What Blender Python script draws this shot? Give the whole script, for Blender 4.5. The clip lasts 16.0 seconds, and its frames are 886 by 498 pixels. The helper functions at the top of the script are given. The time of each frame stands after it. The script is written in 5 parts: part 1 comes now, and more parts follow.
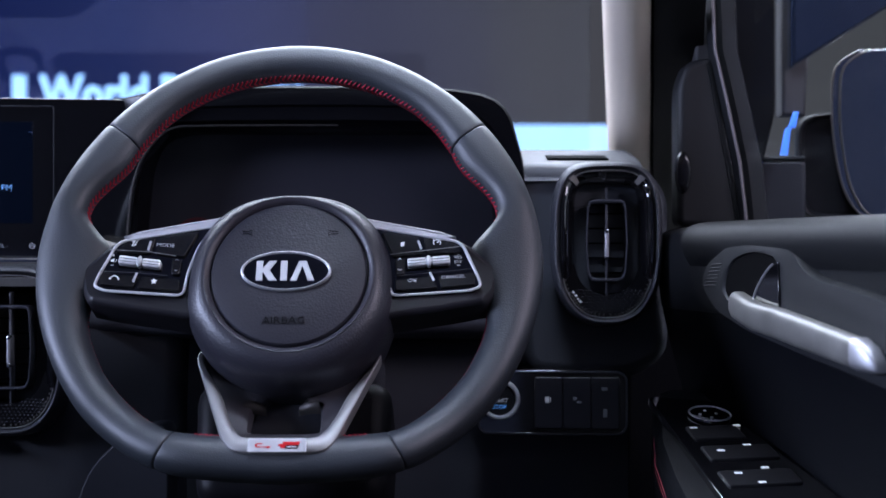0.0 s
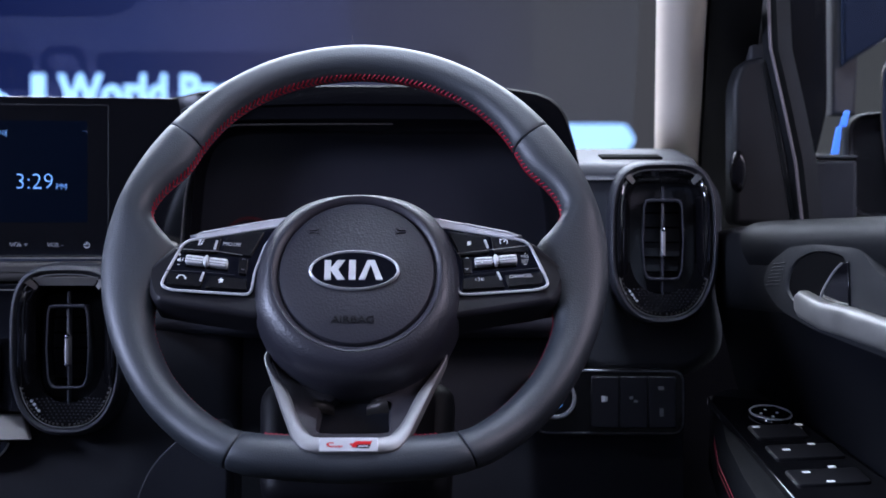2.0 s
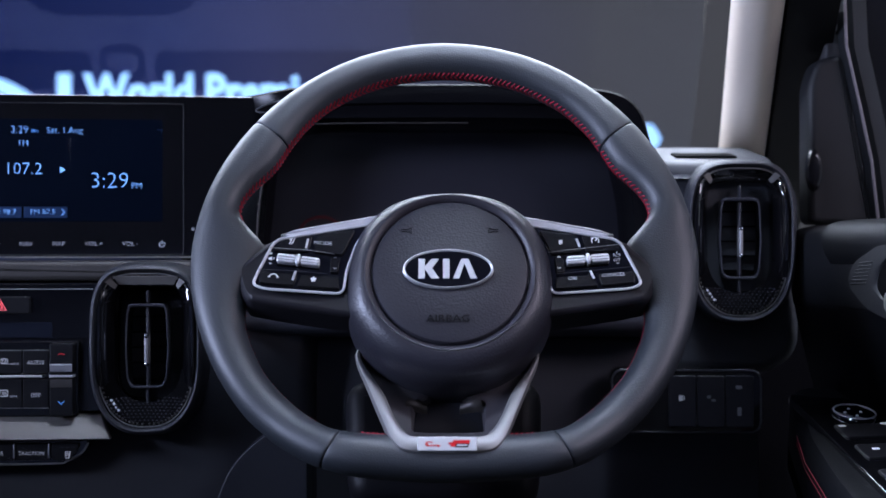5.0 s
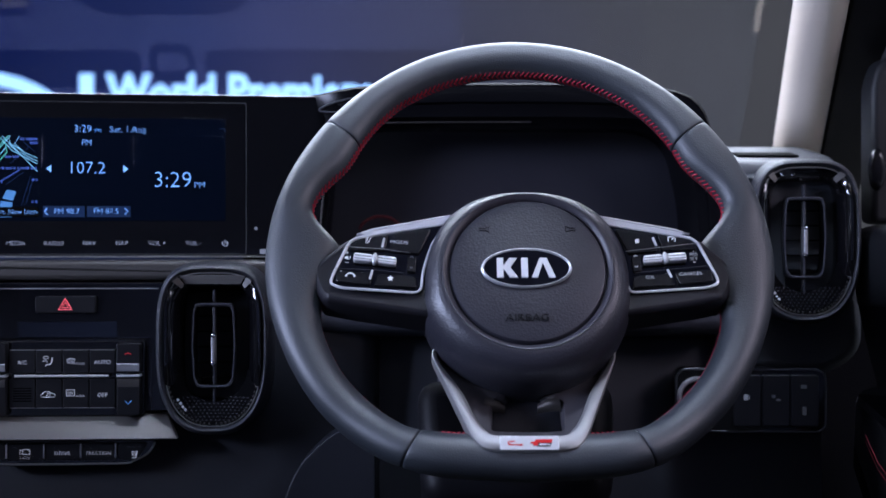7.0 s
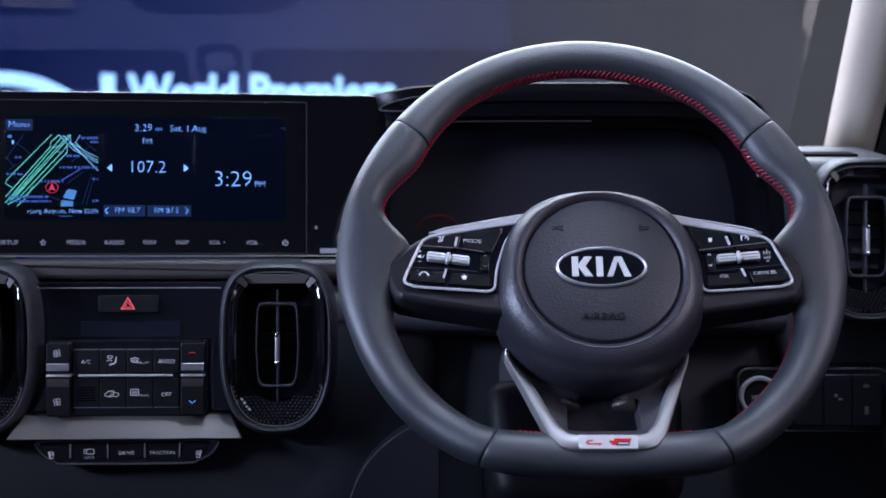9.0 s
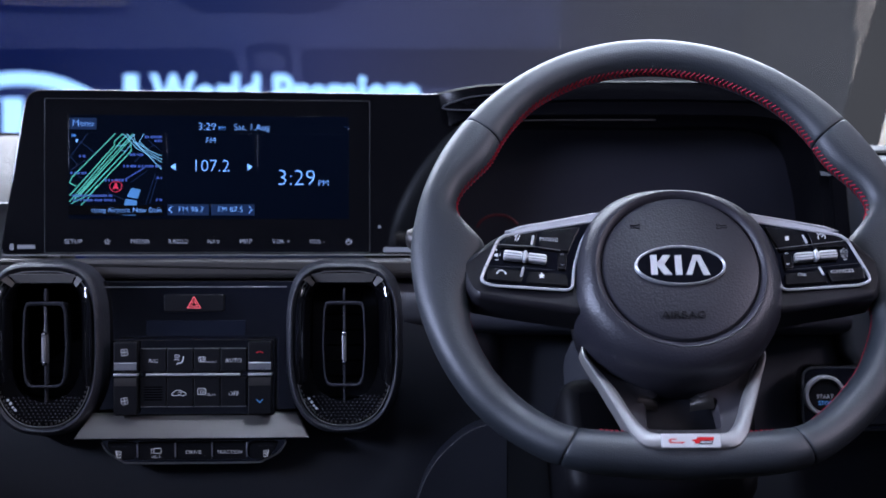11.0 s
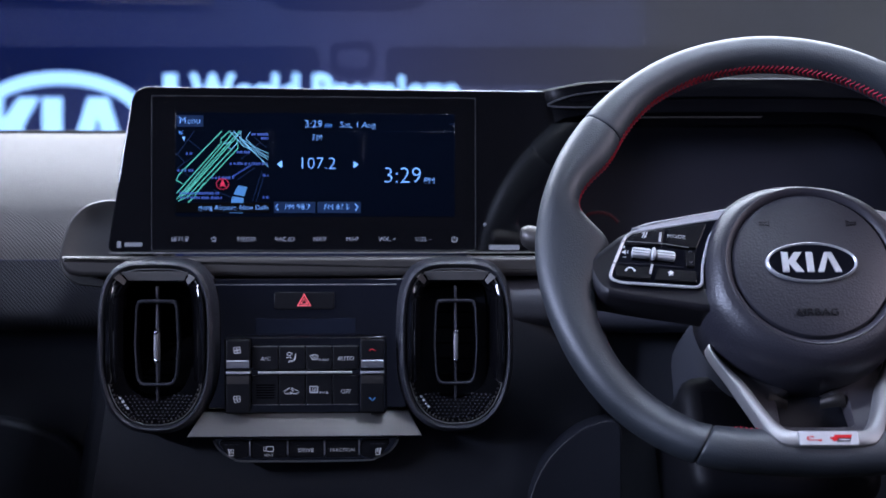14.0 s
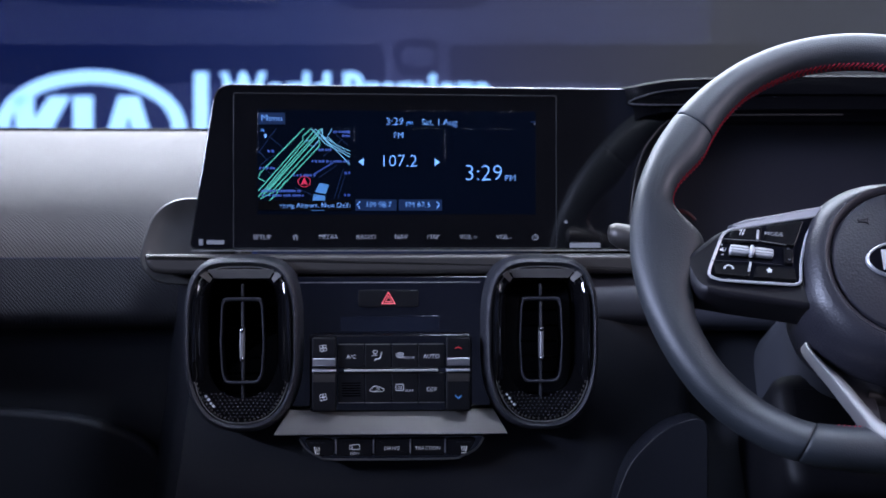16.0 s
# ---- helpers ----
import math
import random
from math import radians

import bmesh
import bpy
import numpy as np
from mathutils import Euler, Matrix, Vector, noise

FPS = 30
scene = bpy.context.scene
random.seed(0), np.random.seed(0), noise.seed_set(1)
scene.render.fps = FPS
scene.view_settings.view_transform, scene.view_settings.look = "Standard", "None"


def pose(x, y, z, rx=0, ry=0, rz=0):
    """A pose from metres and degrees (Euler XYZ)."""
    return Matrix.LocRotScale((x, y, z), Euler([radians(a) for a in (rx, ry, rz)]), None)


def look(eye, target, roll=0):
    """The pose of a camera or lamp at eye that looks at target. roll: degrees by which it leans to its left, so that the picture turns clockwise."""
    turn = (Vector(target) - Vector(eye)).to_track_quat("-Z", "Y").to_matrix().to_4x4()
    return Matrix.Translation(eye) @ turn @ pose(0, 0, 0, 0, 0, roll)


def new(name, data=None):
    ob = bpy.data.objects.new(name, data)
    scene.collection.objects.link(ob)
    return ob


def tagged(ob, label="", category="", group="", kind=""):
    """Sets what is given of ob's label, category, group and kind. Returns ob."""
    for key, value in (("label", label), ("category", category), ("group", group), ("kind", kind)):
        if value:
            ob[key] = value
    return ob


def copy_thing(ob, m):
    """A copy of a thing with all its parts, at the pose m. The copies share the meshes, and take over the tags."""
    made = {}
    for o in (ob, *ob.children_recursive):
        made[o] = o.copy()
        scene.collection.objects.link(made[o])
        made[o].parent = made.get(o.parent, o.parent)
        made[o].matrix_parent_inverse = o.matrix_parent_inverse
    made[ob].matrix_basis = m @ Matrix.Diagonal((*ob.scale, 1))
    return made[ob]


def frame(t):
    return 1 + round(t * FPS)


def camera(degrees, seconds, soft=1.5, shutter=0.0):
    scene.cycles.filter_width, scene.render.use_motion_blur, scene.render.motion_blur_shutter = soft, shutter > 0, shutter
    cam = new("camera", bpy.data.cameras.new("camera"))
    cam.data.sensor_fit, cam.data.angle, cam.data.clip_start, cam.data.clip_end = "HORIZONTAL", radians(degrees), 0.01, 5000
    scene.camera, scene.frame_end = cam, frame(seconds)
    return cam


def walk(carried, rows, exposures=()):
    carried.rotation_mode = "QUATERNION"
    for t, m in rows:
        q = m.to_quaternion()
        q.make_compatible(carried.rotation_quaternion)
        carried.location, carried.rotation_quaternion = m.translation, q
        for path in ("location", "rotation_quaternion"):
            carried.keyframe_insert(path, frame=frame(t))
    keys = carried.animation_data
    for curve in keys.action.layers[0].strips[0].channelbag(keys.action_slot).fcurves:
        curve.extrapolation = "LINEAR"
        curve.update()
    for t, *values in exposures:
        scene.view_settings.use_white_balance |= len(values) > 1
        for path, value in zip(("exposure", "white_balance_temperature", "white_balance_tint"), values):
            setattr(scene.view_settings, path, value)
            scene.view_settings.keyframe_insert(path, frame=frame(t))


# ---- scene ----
cam = camera(36.0, 16.0)
PATH = [
    (0, 0.00000, 0.00000, 1.00000, 0.000, 0.000, 0.000),
    (0.5, -0.01621, 0.00026, 1.00012, -0.021, -0.016, 0.001),
    (1, -0.02864, 0.00053, 1.00018, -0.042, -0.029, 0.002),
    (1.5, -0.04043, 0.00081, 1.00020, -0.063, -0.039, 0.003),
    (2, -0.05063, 0.00111, 1.00017, -0.084, -0.046, 0.005),
    (2.5, -0.06013, 0.00142, 1.00009, -0.105, -0.050, 0.007),
    (3, -0.07269, 0.00175, 0.99998, -0.126, -0.052, 0.009),
    (3.5, -0.08476, 0.00210, 0.99982, -0.146, -0.052, 0.012),
    (4, -0.09651, 0.00245, 0.99963, -0.166, -0.049, 0.014),
    (6.5, -0.16140, 0.00447, 0.99822, -0.256, -0.014, 0.030),
    (7, -0.17742, 0.00492, 0.99787, -0.271, -0.004, 0.034),
    (7.5, -0.19197, 0.00538, 0.99750, -0.285, 0.007, 0.037),
    (8, -0.20615, 0.00586, 0.99711, -0.297, 0.018, 0.041),
    (10.5, -0.27236, 0.00847, 0.99504, -0.338, 0.071, 0.057),
    (11, -0.28811, 0.00904, 0.99462, -0.341, 0.080, 0.060),
    (11.5, -0.30115, 0.00963, 0.99420, -0.341, 0.088, 0.063),
    (12, -0.31500, 0.01023, 0.99379, -0.340, 0.094, 0.066),
    (12.5, -0.32848, 0.01085, 0.99338, -0.336, 0.099, 0.068),
    (13, -0.34639, 0.01148, 0.99299, -0.330, 0.102, 0.071),
    (13.5, -0.36292, 0.01213, 0.99261, -0.322, 0.103, 0.072),
    (14, -0.38040, 0.01279, 0.99224, -0.311, 0.102, 0.074),
    (14.5, -0.39842, 0.01347, 0.99190, -0.297, 0.099, 0.075),
    (15, -0.41653, 0.01416, 0.99158, -0.281, 0.093, 0.076),
    (15.5, -0.43397, 0.01487, 0.99128, -0.262, 0.084, 0.077),
    (16, -0.44970, 0.01560, 0.99101, -0.240, 0.073, 0.077),
]
walk(cam, [(t, pose(x, y, z, 90 + pitch, roll, yaw)) for t, x, y, z, yaw, pitch, roll in PATH])
cam.data.dof.use_dof = True
cam.data.dof.focus_distance = 1.055
cam.data.dof.aperture_fstop = 5.6

# ---- world and lamps ----
world = bpy.data.worlds.new("studio_air")
scene.world = world
world.use_nodes = True
world.node_tree.nodes["Background"].inputs[0].default_value = (0.20, 0.34, 0.95, 1)
world.node_tree.nodes["Background"].inputs[1].default_value = 0.165


def softbox(name, eye, target, w, h, power, colour):
    lamp = bpy.data.lights.new(name, "AREA")
    lamp.shape, lamp.size, lamp.size_y, lamp.energy, lamp.color = "RECTANGLE", w, h, power, colour
    ob = new(name, lamp)
    ob.matrix_world = look(eye, target)
    return ob


softbox("softbox_front", (-0.45, 2.1, 2.4), (-0.45, 1.3, 1.05), 2.6, 0.8, 190, (0.76, 0.83, 1.0))
softbox("softbox_right", (1.5, 0.0, 1.95), (-0.1, 1.0, 1.0), 0.9, 0.6, 19, (0.86, 0.78, 1.0))
# Added fill from the left to brighten wheel and stack; no known source.
softbox("fill_left", (-2.5, 0.2, 1.55), (-0.2, 1.0, 0.98), 1.5, 0.4, 112, (0.57, 0.66, 1.0))
softbox("softbox_top", (-0.05, 0.50, 2.6), (-0.10, 1.0, 1.0), 0.5, 0.35, 36, (0.66, 0.76, 1.0))
scene.view_settings.exposure = 0.0

# ---- materials ----
MATS = {}


def material(name, colour, rough=0.5, metal=0.0, grain=0.0, scale=900.0, vary=0.15, vscale=14.0, coat=0.0, emit=0.0, spec=0.5, kind="noise"):
    m = bpy.data.materials.new(name)
    m.use_nodes = True
    nt = m.node_tree
    b = nt.nodes["Principled BSDF"]
    b.inputs["Roughness"].default_value = rough
    b.inputs["Metallic"].default_value = metal
    b.inputs["Coat Weight"].default_value = coat
    b.inputs["Coat Roughness"].default_value = 0.04
    b.inputs["Specular IOR Level"].default_value = spec
    b.inputs["Base Color"].default_value = (*colour, 1)
    co = nt.nodes.new("ShaderNodeTexCoord")
    if vary:
        n = nt.nodes.new("ShaderNodeTexNoise")
        n.inputs["Scale"].default_value, n.inputs["Detail"].default_value = vscale, 5
        nt.links.new(co.outputs["Object"], n.inputs["Vector"])
        r = nt.nodes.new("ShaderNodeMapRange")
        r.inputs[3].default_value, r.inputs[4].default_value = 1 - vary, 1 + vary
        nt.links.new(n.outputs[0], r.inputs[0])
        x = nt.nodes.new("ShaderNodeMix")
        x.data_type, x.blend_type = "RGBA", "MULTIPLY"
        x.inputs[0].default_value = 1
        x.inputs[6].default_value = (*colour, 1)
        nt.links.new(r.outputs[0], x.inputs[7])
        nt.links.new(x.outputs[2], b.inputs["Base Color"])
        q = nt.nodes.new("ShaderNodeMapRange")
        q.inputs[3].default_value, q.inputs[4].default_value = rough * (1 - vary * 0.7), min(1, rough * (1 + vary * 0.7))
        nt.links.new(n.outputs[0], q.inputs[0])
        nt.links.new(q.outputs[0], b.inputs["Roughness"])
    if grain:
        if kind == "pebble":
            g = nt.nodes.new("ShaderNodeTexVoronoi")
            g.feature = "SMOOTH_F1"
            g.inputs["Smoothness"].default_value = 0.4
        elif kind == "weave":
            g = nt.nodes.new("ShaderNodeTexWave")
            g.bands_direction = "DIAGONAL"
            g.inputs["Distortion"].default_value = 0.6
            g.inputs["Detail"].default_value = 1
        else:
            g = nt.nodes.new("ShaderNodeTexNoise")
            g.inputs["Detail"].default_value = 3
        g.inputs["Scale"].default_value = scale
        nt.links.new(co.outputs["Object"], g.inputs["Vector"])
        u = nt.nodes.new("ShaderNodeBump")
        u.inputs["Strength"].default_value, u.inputs["Distance"].default_value = grain, 0.0008
        nt.links.new(g.outputs[0], u.inputs["Height"])
        nt.links.new(u.outputs[0], b.inputs["Normal"])
    if emit:
        b.inputs["Emission Color"].default_value = (*colour, 1)
        b.inputs["Emission Strength"].default_value = emit
    MATS[name] = m
    return m


LEATHER = material("wheel_leather", (0.0225, 0.0275, 0.0340), 0.49, grain=0.18, scale=900, kind="pebble", vary=0.16, spec=0.72)
AIRBAG = material("airbag_vinyl", (0.0222, 0.0220, 0.0300), 0.40, grain=0.24, scale=620, kind="pebble", spec=0.55)
SOFT = material("soft_black_plastic", (0.0155, 0.0168, 0.0230), 0.46, grain=0.25, scale=1400, kind="pebble", spec=0.32)
PAD = material("grey_soft_pad", (0.060, 0.063, 0.080), 0.55, grain=0.25, scale=1200, kind="pebble")
# Same skin as WEAVE, darkened to paint in the shade lower down.
LOWSKIN = material("shaded_woven_skin", (0.040, 0.040, 0.046), 0.60, grain=1.0, scale=175, kind="weave", spec=0.3)
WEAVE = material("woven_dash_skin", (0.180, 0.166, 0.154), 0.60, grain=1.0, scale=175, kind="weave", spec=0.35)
DASHEND = material("charcoal_dash_end", (0.024, 0.027, 0.035), 0.55, grain=0.25, scale=1200, kind="pebble")
KNEE = material("charcoal_knee_plastic", (0.047, 0.050, 0.062), 0.5, grain=0.2, scale=1300, kind="pebble", spec=0.35)
HARD = material("hard_black_plastic", (0.008, 0.008, 0.010), 0.45, grain=0.1, scale=1500, spec=0.12)
GLOSS = material("gloss_black", (0.0035, 0.0035, 0.0045), 0.07, vary=0.25, coat=1.0)
BUTTON = material("button_black", (0.010, 0.010, 0.012), 0.38, grain=0.05, scale=2000, spec=0.25)
SPOKEM = material("satin_black_spoke", (0.0135, 0.0130, 0.0165), 0.40, grain=0.1, scale=1500, spec=0.35)
SPOKEKEY = material("dark_control_key", (0.0055, 0.0055, 0.0070), 0.24, grain=0.04, scale=2000, spec=0.4)
SATIN = material("satin_silver", (0.41, 0.41, 0.43), 0.46, metal=0.9, vary=0.1, vscale=40, grain=0.03)
DARKMETAL = material("satin_grey_trim", (0.30, 0.295, 0.29), 0.42, metal=0.75, vary=0.1, vscale=30, grain=0.03)
CHROME = material("chrome", (0.80, 0.81, 0.84), 0.14, metal=1.0, vary=0.1, vscale=60)
SWITCHM = material("satin_switch", (0.015, 0.015, 0.020), 0.42, grain=0.05, scale=2000, spec=0.35)
DARKRED = material("dark_red_thread", (0.17, 0.006, 0.016), 0.6, vary=0.2, vscale=300)
RED = material("red_thread", (0.46, 0.013, 0.040), 0.6, vary=0.2, vscale=300)
REDPAINT = material("red_badge", (0.6, 0.01, 0.015), 0.3)
WHITE = material("white_print", (0.70, 0.71, 0.74), 0.5, vary=0)
LIT = material("backlit_print", (0.60, 0.63, 0.70), 0.5, vary=0, emit=0.30)
KEYLIT = material("grey_key_print", (0.58, 0.61, 0.68), 0.5, vary=0, emit=0.26)
SILVER = material("bright_silver_paint", (0.62, 0.63, 0.66), 0.40, metal=0.6, vary=0.06, vscale=60)
GREYPRINT = material("grey_print", (0.16, 0.165, 0.18), 0.5, vary=0)
BEIGE = material("pillar_fabric", (0.66, 0.57, 0.47), 0.8, grain=0.3, scale=1500, vary=0.06)
VENTSKIN = material("vent_surround_skin", (0.026, 0.027, 0.034), 0.40, grain=0.5, scale=1300, kind="pebble")
LIPM = material("dark_satin_trim", (0.086, 0.080, 0.077), 0.46, metal=0.7, vary=0.1, vscale=30, grain=0.03)
MAPTEXT = material("display_map_print", (0.035, 0.075, 0.30), 0.4, vary=0, emit=0.3)
RUBBER = material("black_rubber", (0.004, 0.004, 0.0045), 0.6, grain=0.1, spec=0.15)
# Near-black for dark parts, and for shade put into vents and pocket.
VOID = material("black_and_recess_shade", (0.0018, 0.0018, 0.0024), 0.8, spec=0.03)
UI_WHITE = material("display_white", (0.20, 0.45, 0.95), 0.5, vary=0, emit=0.54)
UI_BLUE = material("display_blue", (0.10, 0.33, 0.85), 0.5, vary=0, emit=0.5)
UI_DIM = material("display_dim_blue", (0.010, 0.022, 0.060), 0.1, vary=0, emit=0.22)
UI_TILE = material("display_tile", (0.0010, 0.0024, 0.0066), 0.08, vary=0, emit=0.19)
UI_GREEN = material("display_green", (0.06, 0.36, 0.27), 0.5, vary=0, emit=0.55)
UI_RED = material("display_red", (0.55, 0.02, 0.06), 0.5, vary=0, emit=0.4)
FOOTM = material("dark_satin_spoke", (0.044, 0.041, 0.047), 0.36, grain=0.06, scale=1500, spec=0.55)
ENDM = material("lightened_shelf_satin", (0.19, 0.185, 0.18), 0.40, metal=0.75, vary=0.1, vscale=30, grain=0.03)
TRIMFOOT = material("satin_foot_trim", (0.30, 0.295, 0.295), 0.50, metal=0.65, vary=0.1, vscale=40, grain=0.03)
COLM = material("grey_column_plastic", (0.044, 0.046, 0.055), 0.50, grain=0.2, scale=1300, kind="pebble", spec=0.35)
SHELFM = material("warm_grey_shelf", (0.27, 0.255, 0.24), 0.46, metal=0.6, vary=0.08, vscale=30, grain=0.03)
MATT = material("matt_black_cover", (0.006, 0.006, 0.007), 0.65, grain=0.1, scale=1200, spec=0.08)
# One dash top in two colours: dim half, and half tinted by blue light.
CLUSTERTOP = material("less_lit_cluster_top", (0.028, 0.032, 0.050), 0.6, grain=0.25, scale=1200, kind="pebble", spec=0.25)
DASHTOP = material("blue_lit_dash_top", (0.048, 0.062, 0.140), 0.6, grain=0.25, scale=1200, kind="pebble", spec=0.25)
DOORM = material("black_door_trim", (0.0036, 0.0040, 0.0055), 0.60, grain=0.25, scale=1300, kind="pebble", spec=0.06)
ROLLER = material("ribbed_silver", (0.80, 0.81, 0.84), 0.34, metal=0.6, vary=0.1, vscale=200, grain=0.2, scale=700)
FACETM = material("reflection_grey", (0.25, 0.24, 0.23), 0.26, metal=0.0, vary=0.2, vscale=60, spec=0.6)
NOZZLE = material("satin_nozzle_plastic", (0.040, 0.041, 0.050), 0.30, vary=0.1, spec=0.6)
DOORPAD = material("charcoal_door_pad", (0.0070, 0.0076, 0.0092), 0.55, grain=0.25, scale=1300, kind="pebble", spec=0.2)
BEZELM = material("grey_handle_bezel", (0.0120, 0.0128, 0.0145), 0.50, grain=0.2, scale=1500, spec=0.3)
GLINT = material("painted_glint", (0.85, 0.86, 0.9), 0.2, vary=0.1)
MARKM = material("grey_maker_print", (0.20, 0.21, 0.23), 0.5, vary=0)
TRIMP = material("silver_trim_paint", (0.62, 0.63, 0.66), 0.34, metal=0.25, vary=0.08, vscale=60)
LINE = material("dim_line_print", (0.04, 0.042, 0.048), 0.6, vary=0, spec=0.15)
UI_LAKE = material("display_lake", (0.05, 0.17, 0.38), 0.5, vary=0, emit=0.5)
UI_KEY = material("display_key_print", (0.42, 0.45, 0.52), 0.5, vary=0, emit=0.17)


def glass(name, tint, gloss):
    m = bpy.data.materials.new(name)
    m.use_nodes = True
    nt = m.node_tree
    nt.nodes.clear()
    out, mix = nt.nodes.new("ShaderNodeOutputMaterial"), nt.nodes.new("ShaderNodeMixShader")
    t, g, f = nt.nodes.new("ShaderNodeBsdfTransparent"), nt.nodes.new("ShaderNodeBsdfGlossy"), nt.nodes.new("ShaderNodeFresnel")
    t.inputs[0].default_value = (*tint, 1)
    g.inputs["Roughness"].default_value = 0.02
    f.inputs[0].default_value = gloss
    nt.links.new(f.outputs[0], mix.inputs[0])
    nt.links.new(t.outputs[0], mix.inputs[1])
    nt.links.new(g.outputs[0], mix.inputs[2])
    nt.links.new(mix.outputs[0], out.inputs[0])
    return m


GLASS = glass("windscreen_glass", (0.90, 0.93, 0.96), 1.50)
SIDEGLASS = glass("side_glass", (0.95, 0.97, 0.97), 1.12)

# ---- builders ----


def thing(name, label, category, m=Matrix(), kind="", group=""):
    ob = new(name)
    ob.empty_display_size = 0.05
    ob.matrix_world = m
    return tagged(ob, label, category, group, kind)


def part(name, bm, mat, parent, label="", smooth=40, fixed=False):
    me = bpy.data.meshes.new(name)
    if not fixed:
        bmesh.ops.recalc_face_normals(bm, faces=bm.faces)
    if smooth:
        for f in bm.faces:
            f.smooth = True
        for e in bm.edges:
            if len(e.link_faces) == 2 and e.calc_face_angle(0) > radians(smooth):
                e.smooth = False
    bm.to_mesh(me)
    bm.free()
    me.materials.append(mat)
    ob = new(name, me)
    ob.parent = parent
    if label:
        ob["label"] = label
    return ob


def loft(rings, closed=True, cap=(False, False), bm=None):
    bm = bm or bmesh.new()
    vs = [[bm.verts.new(p) for p in r] for r in rings]
    n = len(rings[0])
    for a, b in zip(vs, vs[1:]):
        for i in range(n if closed else n - 1):
            j = (i + 1) % n
            bm.faces.new((a[i], a[j], b[j], b[i]))
    if cap[0]:
        bm.faces.new(vs[0][::-1])
    if cap[1]:
        bm.faces.new(vs[-1])
    return bm


def rrect(w, h, r, cx=0.0, cy=0.0, n=5):
    pts = []
    r = min(r, w / 2 - 1e-5, h / 2 - 1e-5)
    for sx, sy, a0 in ((1, 1, 0), (-1, 1, 90), (-1, -1, 180), (1, -1, 270)):
        for k in range(n + 1):
            a = radians(a0 + 90 * k / n)
            pts.append((cx + sx * (w / 2 - r) + r * math.cos(a), cy + sy * (h / 2 - r) + r * math.sin(a)))
    return pts


def oval(cx, cy, a, b, n=72):
    return [(cx + a * math.cos(2 * math.pi * k / n), cy + b * math.sin(2 * math.pi * k / n)) for k in range(n)]


def round_poly(poly, r, n=4):
    out = []
    m = len(poly)
    for i in range(m):
        p, a, b = Vector(poly[i]), Vector(poly[i - 1]), Vector(poly[(i + 1) % m])
        u, v = a - p, b - p
        k = min(r, u.length * 0.45, v.length * 0.45)
        u, v = p + u.normalized() * k, p + v.normalized() * k
        for j in range(n + 1):
            t = j / n
            q = u * (1 - t) ** 2 + p * 2 * t * (1 - t) + v * t * t
            out.append((q.x, q.y))
    return out


def inset(poly, d):
    """The outline moved inwards by d, corner by corner."""
    m = len(poly)
    area = sum(poly[i - 1][0] * poly[i][1] - poly[i][0] * poly[i - 1][1] for i in range(m))
    s = 1 if area > 0 else -1
    out = []
    for i in range(m):
        p, a, b = Vector(poly[i]), Vector(poly[i - 1]), Vector(poly[(i + 1) % m])
        u, v = (p - a), (b - p)
        u = u.normalized() if u.length > 1e-7 else v.normalized()
        v = v.normalized() if v.length > 1e-7 else u
        nu, nv = Vector((-u.y, u.x)) * s, Vector((-v.y, v.x)) * s
        w = nu + nv
        w = w / max(0.3, w.length_squared / 2) if w.length > 1e-6 else nu
        q = p + w * d
        out.append((q.x, q.y))
    return out


def plate(poly, z0, z1, bevel=0.0006, bm=None):
    """A solid slab with the outline poly from z0 (back) to z1 (front), its front edge rounded."""
    rings = [[(x, y, z0) for x, y in poly]]
    for k in range(4):
        a = radians(30 * k)
        q = inset(poly, bevel * (1 - math.cos(a)))
        rings.append([(x, y, z1 - bevel + bevel * math.sin(a)) for x, y in q])
    rings.append([(x, y, z1) for x, y in inset(poly, bevel * 1.04 + 0.00003)])
    return loft(rings, True, (True, True), bm)


def by_angle(poly, c, n):
    """Points of a star-shaped outline, n of them at even angles round c."""
    out = []
    m = len(poly)
    for k in range(n):
        a = 2 * math.pi * k / n
        dx, dy = math.cos(a), math.sin(a)
        best = 0
        for i in range(m):
            x1, y1 = poly[i - 1][0] - c[0], poly[i - 1][1] - c[1]
            x2, y2 = poly[i][0] - c[0], poly[i][1] - c[1]
            den = dx * (y2 - y1) - dy * (x2 - x1)
            if abs(den) < 1e-12:
                continue
            t = (x1 * (y2 - y1) - y1 * (x2 - x1)) / den
            s = (x1 * dy - y1 * dx) / den
            if t > 0 and -1e-9 <= s <= 1 + 1e-9:
                best = max(best, t)
        out.append((c[0] + dx * best, c[1] + dy * best))
    return out


def ring(outer, inner, c, zs, n=72):
    """A frame between two star-shaped outlines; zs: rows of (share of the way inwards, height)."""
    o, i = by_angle(outer, c, n), by_angle(inner, c, n)
    return loft([[(p[0] + (q[0] - p[0]) * s, p[1] + (q[1] - p[1]) * s, z) for p, q in zip(o, i)] for s, z in zs])


